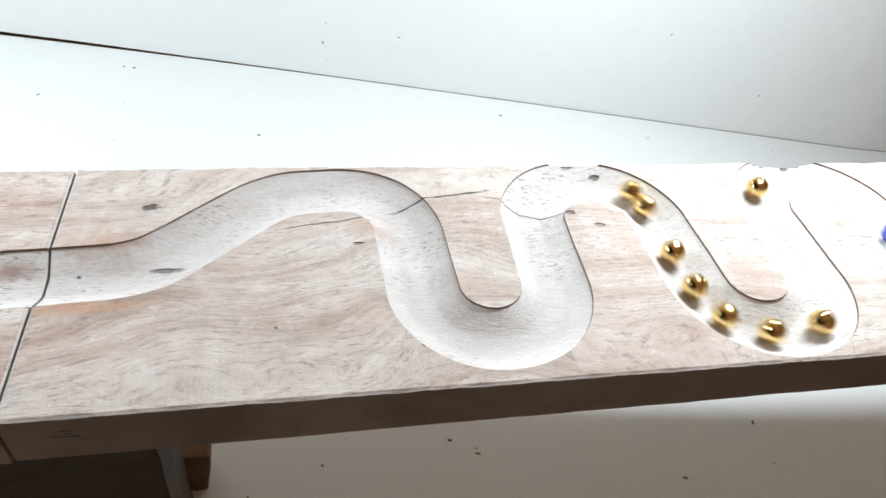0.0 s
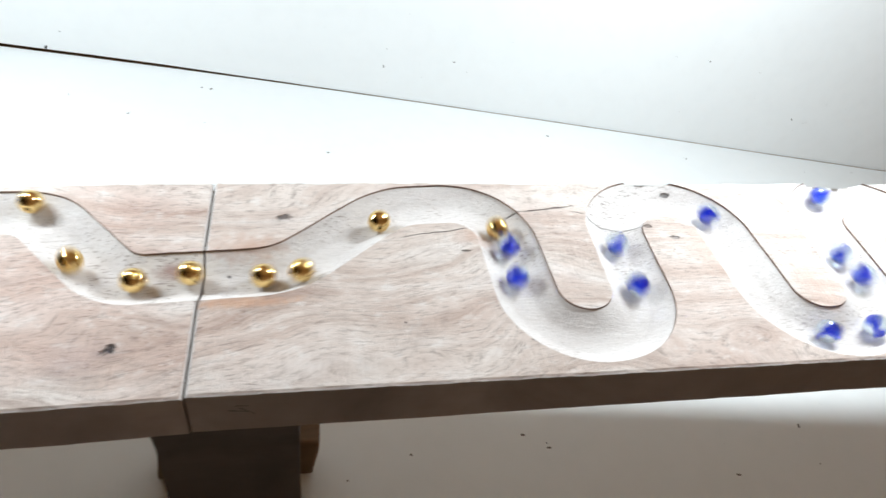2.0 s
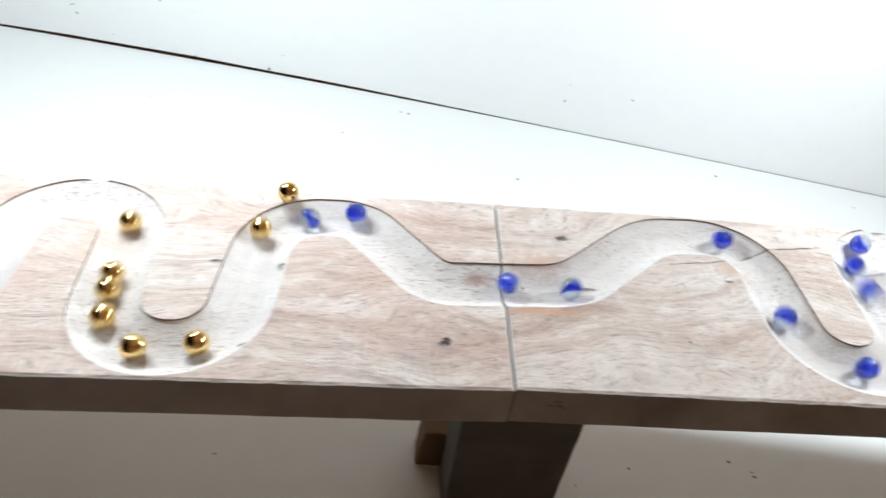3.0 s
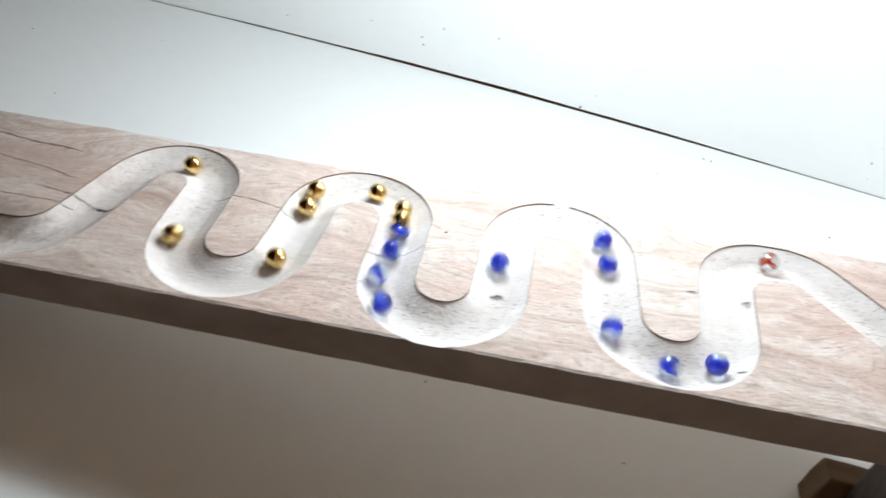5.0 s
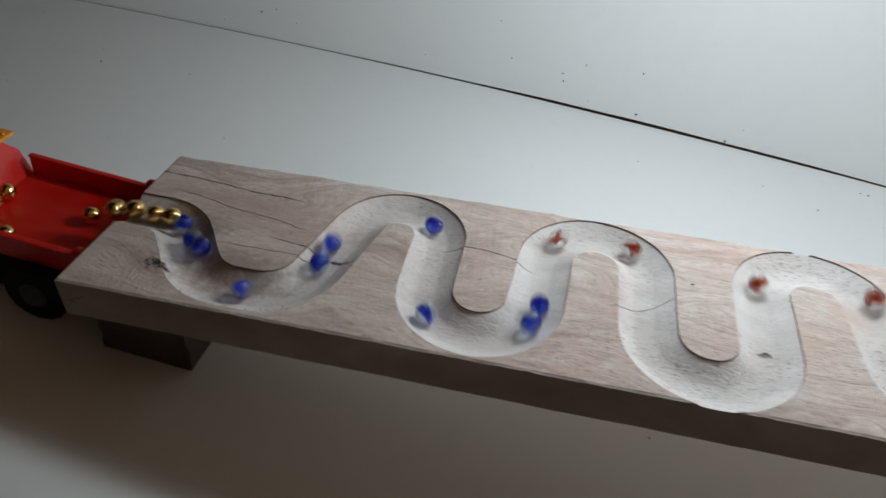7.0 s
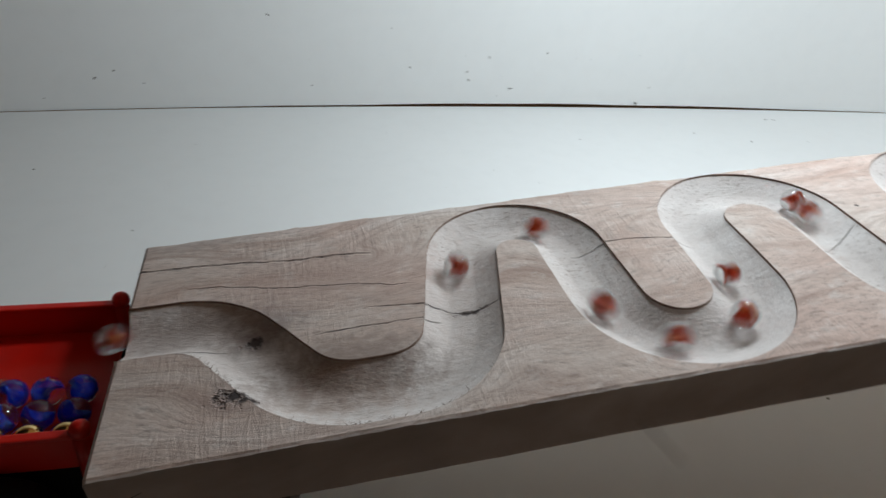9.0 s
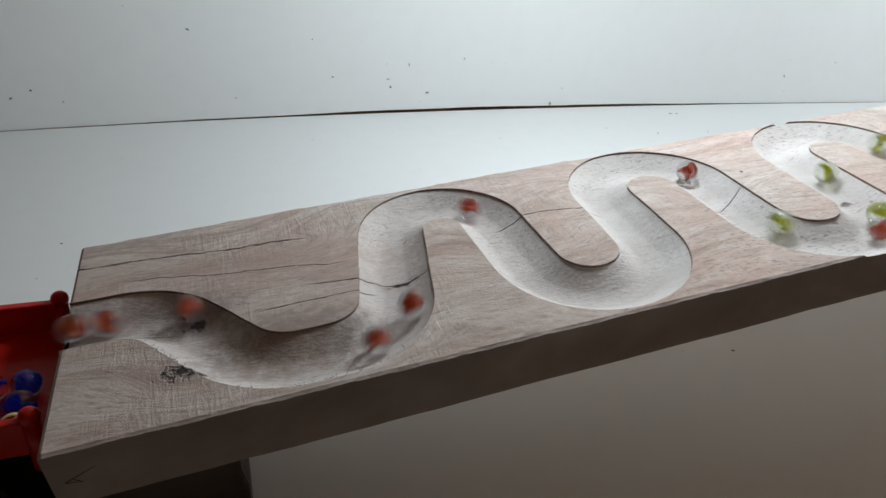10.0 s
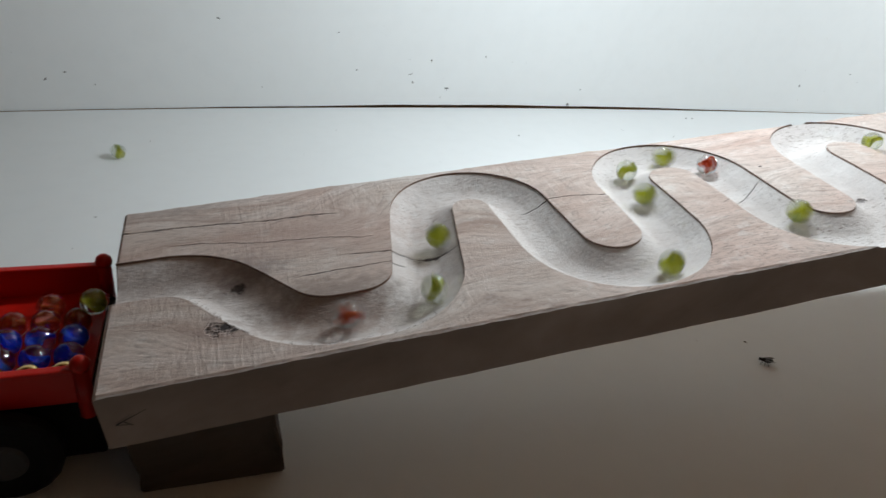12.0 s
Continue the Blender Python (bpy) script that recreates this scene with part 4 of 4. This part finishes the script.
def stray():
    """The green marble that has left the track and rolls over the table behind the boards."""
    ob = copy_thing(PROTO["green"], Matrix())
    tagged(ob, "yellow-green glass marble rolling loose on the white table", "marble", "marbles")
    rows, turn, before = [], Matrix(), None
    marks = [(0.0, 0.42, 0.17), (10.7, 0.418, 0.17), (11.0, 0.251, 0.346), (11.2, 0.161, 0.423), (11.5, 0.081, 0.458), (12.0, -0.046, 0.517)]
    for k in range(121):
        t = k * 0.1
        x, y = [spline([m[0] for m in marks], [m[i] for m in marks], t) if t < 10.7 else float(np.interp(t, [m[0] for m in marks], [m[i] for m in marks])) for i in (1, 2)]
        p = Vector((x, y, R))
        if before is not None and (p - before).length > 1e-5:
            d = p - before
            turn = Matrix.Rotation(min(1.2, d.length / R * 0.45), 4, Vector((-d.y, d.x, 0)).normalized()) @ turn
        before = p
        rows.append((t, Matrix.Translation(p) @ turn))
    walk(ob, rows)


def flights():
    creep = [(0, 0.502, 0.004, 150), (6.0, 0.502, 0.004, 150), (7.0, 0.468, 0.014, 170), (7.7, 0.425, 0.021, 180), (12.0, 0.40, 0.03, 180)]
    walk(FLIES["panel"], [(t, pose(x, panel_y(x) - 0.0012, z, 90, 0, turn)) for t, x, z, turn in creep])
    far, spot = pose(0.5, -0.7, 0), pose(0.476, 0.060, 0, 0, 0, 150)
    walk(FLIES["table"], [(0, far), (8.6, far), (9.3, pose(0.05, 0.50, 0.17, 0, 0, 60)), (9.5, pose(-0.01, 0.52, 0.18, 0, 0, 100)), (9.8, pose(-0.2, 0.30, 0.2, 0, 0, 150)),
                          (10.1, pose(0.1, -0.3, 0.1, 0, 0, 190)), (10.35, spot), (12.0, spot)])


def motions():
    flights()
    stray()
    roll("gold", [(0, 2.214, 0.005), (0.5, 2.044, 0.002), (1, 1.871, -0.001), (1.5, 1.675, -0.006), (2, 1.492, 0.011), (2.5, 1.339, 0.004), (3, 1.154, -0.001), (3.2, 1.081, 0.007), (4.8, 0.459, -0.002), (5, 0.378, -0.004), (5.5, 0.177, 0.003)])
    roll("gold", [(0, 2.229, 0.000), (0.5, 2.066, 0.002), (1, 1.908, -0.003), (1.5, 1.747, -0.009), (2, 1.554, -0.011), (2.5, 1.371, -0.000), (3, 1.208, -0.002), (3.2, 1.142, -0.000), (4.8, 0.554, -0.002), (5, 0.486, -0.005), (5.5, 0.327, 0.011), (6, 0.149, 0.007)])
    roll("gold", [(0, 2.275, -0.003), (0.5, 2.122, 0.004), (1, 1.945, -0.005), (1.5, 1.797, 0.001), (2, 1.593, -0.000), (2.5, 1.419, 0.005), (3, 1.223, -0.001), (3.2, 1.175, 0.000), (4.8, 0.668, 0.006), (5, 0.602, 0.002), (5.5, 0.435, -0.005), (6, 0.259, 0.005), (6.5, 0.078, 0.003)])
    roll("gold", [(0, 2.305, -0.002), (0.5, 2.154, 0.005), (1, 1.967, -0.004), (1.5, 1.820, 0.001), (2, 1.626, 0.004), (2.5, 1.437, 0.009), (3, 1.247, -0.001), (3.2, 1.192, -0.000), (4.8, 0.734, -0.003), (5, 0.669, 0.004), (5.5, 0.491, -0.011), (6, 0.333, 0.011), (6.5, 0.165, 0.006)])
    roll("gold", [(0, 2.330, -0.004), (0.5, 2.183, 0.004), (1, 2.009, -0.000), (1.5, 1.852, -0.001), (2, 1.670, -0.003), (2.5, 1.479, -0.001), (3, 1.281, -0.002), (3.2, 1.209, 0.000), (4.8, 0.755, 0.004), (5, 0.688, 0.010), (5.5, 0.516, -0.007), (6, 0.352, 0.003), (6.5, 0.198, -0.000)])
    roll("gold", [(0, 2.357, -0.002), (0.5, 2.212, 0.005), (1, 2.041, 0.002), (1.5, 1.878, -0.003), (2, 1.691, -0.010), (2.5, 1.501, 0.001), (3, 1.318, -0.000), (3.2, 1.249, -0.003), (4.8, 0.849, -0.005), (5, 0.771, -0.000), (5.5, 0.589, 0.003), (6, 0.400, -0.005), (6.5, 0.236, 0.003), (7, 0.056, -0.002)])
    roll("gold", [(0, 2.392, -0.005), (0.5, 2.227, 0.002), (1, 2.058, 0.002), (1.5, 1.902, -0.001), (2, 1.762, -0.007), (2.5, 1.594, -0.002), (3, 1.430, 0.010), (3.2, 1.346, 0.000), (4.8, 0.860, -0.005), (5, 0.786, -0.004), (5.5, 0.606, 0.006), (6, 0.416, -0.003), (6.5, 0.253, 0.002), (7, 0.070, 0.002)])
    roll("gold", [(0, 2.524, 0.003), (0.5, 2.381, -0.002), (1, 2.235, 0.001), (1.5, 2.065, 0.002), (2, 1.866, -0.002), (2.5, 1.649, -0.002), (4.8, 0.797, 0.000), (5, 0.738, -0.001), (5.5, 0.562, -0.001), (6, 0.375, -0.001), (6.5, 0.216, 0.001)], hop=True)
    roll("blue", [(0, 2.652, 0.002), (0.5, 2.472, -0.003), (1, 2.288, 0.001), (1.5, 2.085, 0.001), (2, 1.885, 0.000), (2.5, 1.668, -0.001), (3, 1.464, 0.001), (3.2, 1.386, 0.000), (4.8, 0.874, -0.007), (5, 0.800, -0.002), (5.5, 0.624, 0.004), (6, 0.436, -0.006), (6.5, 0.272, 0.003), (7, 0.085, 0.003)])
    roll("blue", [(0.5, 2.494, -0.000), (1, 2.306, -0.001), (1.5, 2.127, 0.001), (2, 1.916, -0.002), (2.5, 1.696, -0.011), (3, 1.496, 0.009), (3.2, 1.431, 0.011), (4.8, 0.896, -0.004), (5, 0.825, -0.003), (5.5, 0.660, 0.007), (6, 0.475, -0.004), (6.5, 0.296, 0.005), (7, 0.109, 0.006)])
    roll("blue", [(0.5, 2.601, 0.011), (1, 2.435, -0.003), (1.5, 2.258, 0.003), (2, 2.060, -0.000), (2.5, 1.858, 0.001), (3, 1.636, 0.003), (3.2, 1.554, -0.011), (4.8, 0.930, 0.002), (5, 0.855, -0.007), (5.5, 0.692, 0.009), (6, 0.507, -0.009), (6.5, 0.327, 0.011), (7, 0.122, 0.010)])
    roll("blue", [(0.5, 2.625, 0.002), (1, 2.460, -0.004), (1.5, 2.281, -0.001), (2, 2.101, 0.002), (2.5, 1.897, 0.001), (3, 1.681, -0.004), (3.2, 1.587, -0.003), (4.8, 0.967, 0.003), (5, 0.882, -0.010), (5.5, 0.735, 0.002), (6, 0.569, 0.001), (6.5, 0.385, -0.002), (7, 0.192, 0.001)])
    roll("blue", [(1, 2.587, 0.011), (1.5, 2.410, -0.002), (2, 2.222, 0.004), (2.5, 2.025, 0.002), (3, 1.837, 0.006), (3.2, 1.746, -0.011), (4.8, 1.106, 0.001), (5, 1.019, 0.005), (5.5, 0.820, -0.005), (6, 0.625, 0.000), (6.5, 0.442, -0.006), (7, 0.264, 0.003), (7.5, 0.046, -0.005)])
    roll("blue", [(1.5, 2.551, 0.007), (2, 2.353, -0.001), (2.5, 2.153, 0.005), (3, 1.923, -0.002), (3.2, 1.852, 0.002), (4.8, 1.231, -0.003), (5, 1.147, 0.004), (5.5, 0.928, 0.001), (6, 0.713, 0.002), (6.5, 0.513, -0.007), (7, 0.288, 0.007), (7.5, 0.062, -0.001)])
    roll("blue", [(1.5, 2.579, 0.011), (2, 2.391, -0.003), (2.5, 2.201, 0.009), (3, 1.990, 0.003), (3.2, 1.913, 0.001), (4.8, 1.258, -0.000), (5, 1.175, 0.000), (5.5, 0.993, 0.006), (6, 0.790, -0.002), (6.5, 0.595, 0.006), (7, 0.402, -0.001), (7.5, 0.210, 0.001), (7.7, 0.120, 0.011)])
    roll("blue", [(2, 2.444, -0.005), (2.5, 2.257, -0.000), (3, 2.097, 0.003), (3.2, 1.964, 0.003), (4.8, 1.355, -0.011), (5, 1.245, -0.004), (5.5, 1.072, 0.010), (6, 0.892, -0.007), (6.5, 0.705, 0.007), (7, 0.511, -0.004), (7.5, 0.304, 0.011), (7.7, 0.228, -0.003)])
    roll("blue", [(2, 2.467, -0.000), (2.5, 2.283, -0.001), (3, 2.151, 0.008), (4.8, 1.357, -0.002), (5, 1.292, -0.003), (5.5, 1.112, 0.002), (6, 0.934, 0.003), (6.5, 0.768, 0.002), (7, 0.594, -0.004), (7.5, 0.397, 0.005), (7.7, 0.325, 0.009)])
    roll("blue", [(2, 2.541, 0.005), (4.8, 1.383, 0.002), (5, 1.326, -0.003), (5.5, 1.159, 0.001), (6, 0.985, 0.006), (6.5, 0.793, -0.003), (7, 0.613, -0.004), (7.5, 0.423, -0.002), (7.7, 0.348, 0.008)])
    roll("orange", [(4.8, 1.535, -0.001), (5, 1.475, 0.004), (5.5, 1.280, 0.001), (6, 1.095, 0.003), (6.5, 0.882, -0.009), (7, 0.698, 0.005), (7.5, 0.488, -0.009), (7.7, 0.418, -0.004)])
    roll("orange", [(5.5, 1.382, -0.003), (6, 1.163, -0.001), (6.5, 0.947, 0.002), (7, 0.758, 0.005), (7.5, 0.570, -0.002), (7.7, 0.492, -0.002)])
    roll("orange", [(6, 1.420, 0.008), (6.5, 1.231, -0.006), (7, 1.059, 0.003), (7.5, 0.850, -0.005), (7.7, 0.777, 0.004)])
    roll("orange", [(7, 1.157, 0.010), (7.5, 0.944, 0.001), (7.7, 0.869, -0.002), (9.3, 0.179, 0.006), (9.5, 0.088, 0.011)])
    roll("orange", [(7.5, 1.070, 0.005), (9.3, 0.276, -0.003), (9.5, 0.213, -0.004)])
    roll("orange", [(9.3, 0.364, -0.006), (9.5, 0.277, -0.011), (10, 0.051, -0.002)])
    roll("orange", [(9.3, 0.407, -0.001), (9.5, 0.322, 0.002), (10, 0.092, 0.011)])
    roll("orange", [(9.3, 0.467, 0.003), (9.5, 0.400, 0.005), (10, 0.217, -0.005)])
    roll("orange", [(9.3, 0.500, 0.007), (9.5, 0.420, 0.007), (10, 0.246, -0.010), (10.5, 0.065, -0.000)])
    roll("orange", [(9.3, 0.673, 0.001), (9.5, 0.593, -0.011), (10, 0.402, 0.001), (10.5, 0.204, -0.001)])
    roll("orange", [(9.5, 1.108, -0.007), (10, 0.940, -0.005), (10.5, 0.764, 0.006), (11, 0.572, -0.011), (11.5, 0.375, -0.003), (12, 0.184, 0.004)], own=True)
    roll("green", [(9.5, 1.052, 0.001), (10, 0.867, 0.009), (10.5, 0.664, -0.005), (11, 0.458, 0.009), (11.5, 0.245, -0.009), (11.9, 0.030, 0.000)])
    roll("green", [(10, 0.961, -0.004), (10.5, 0.782, 0.007), (11, 0.604, -0.011), (11.5, 0.417, 0.005), (12, 0.235, -0.008)])
    roll("green", [(10, 1.020, -0.008), (10.5, 0.845, 0.007), (11, 0.676, -0.006), (11.5, 0.486, 0.009), (12, 0.289, -0.010)])
    roll("green", [(10, 1.171, 0.006), (10.5, 1.080, -0.005), (11, 0.923, -0.000), (11.5, 0.746, -0.003), (12, 0.563, -0.006)])
    roll("green", [(10.5, 1.140, 0.002), (11, 1.006, -0.004), (11.5, 0.837, 0.009), (12, 0.653, -0.007)])
    roll("green", [(10.5, 1.161, 0.007), (11, 1.028, -0.004), (11.5, 0.867, 0.011), (12, 0.697, -0.004)])
    roll("green", [(10.5, 1.176, 0.010), (11, 1.072, -0.006), (11.5, 0.913, -0.000), (12, 0.745, 0.003)])
    roll("green", [(10.5, 1.199, 0.006), (11, 1.150, 0.007), (11.5, 1.028, -0.006), (12, 0.867, 0.011)])
    roll("green", [(11, 1.169, 0.005), (11.4, 1.157, -0.004)])
    roll("green", [(11, 1.196, 0.008), (11.4, 1.184, -0.004)], own=True)


setting()
boards()
supports()
truck()
specks()
insects()
PROTO = marble_prototypes()
# marbles that lie in the bed from the start
still("gold", SLOTS["gold"].pop(0), 40)
still("gold", SLOTS["gold"].pop(0), 80, own=True)
still("blue", SLOTS["blue"].pop(0), 70, own=True)
motions()
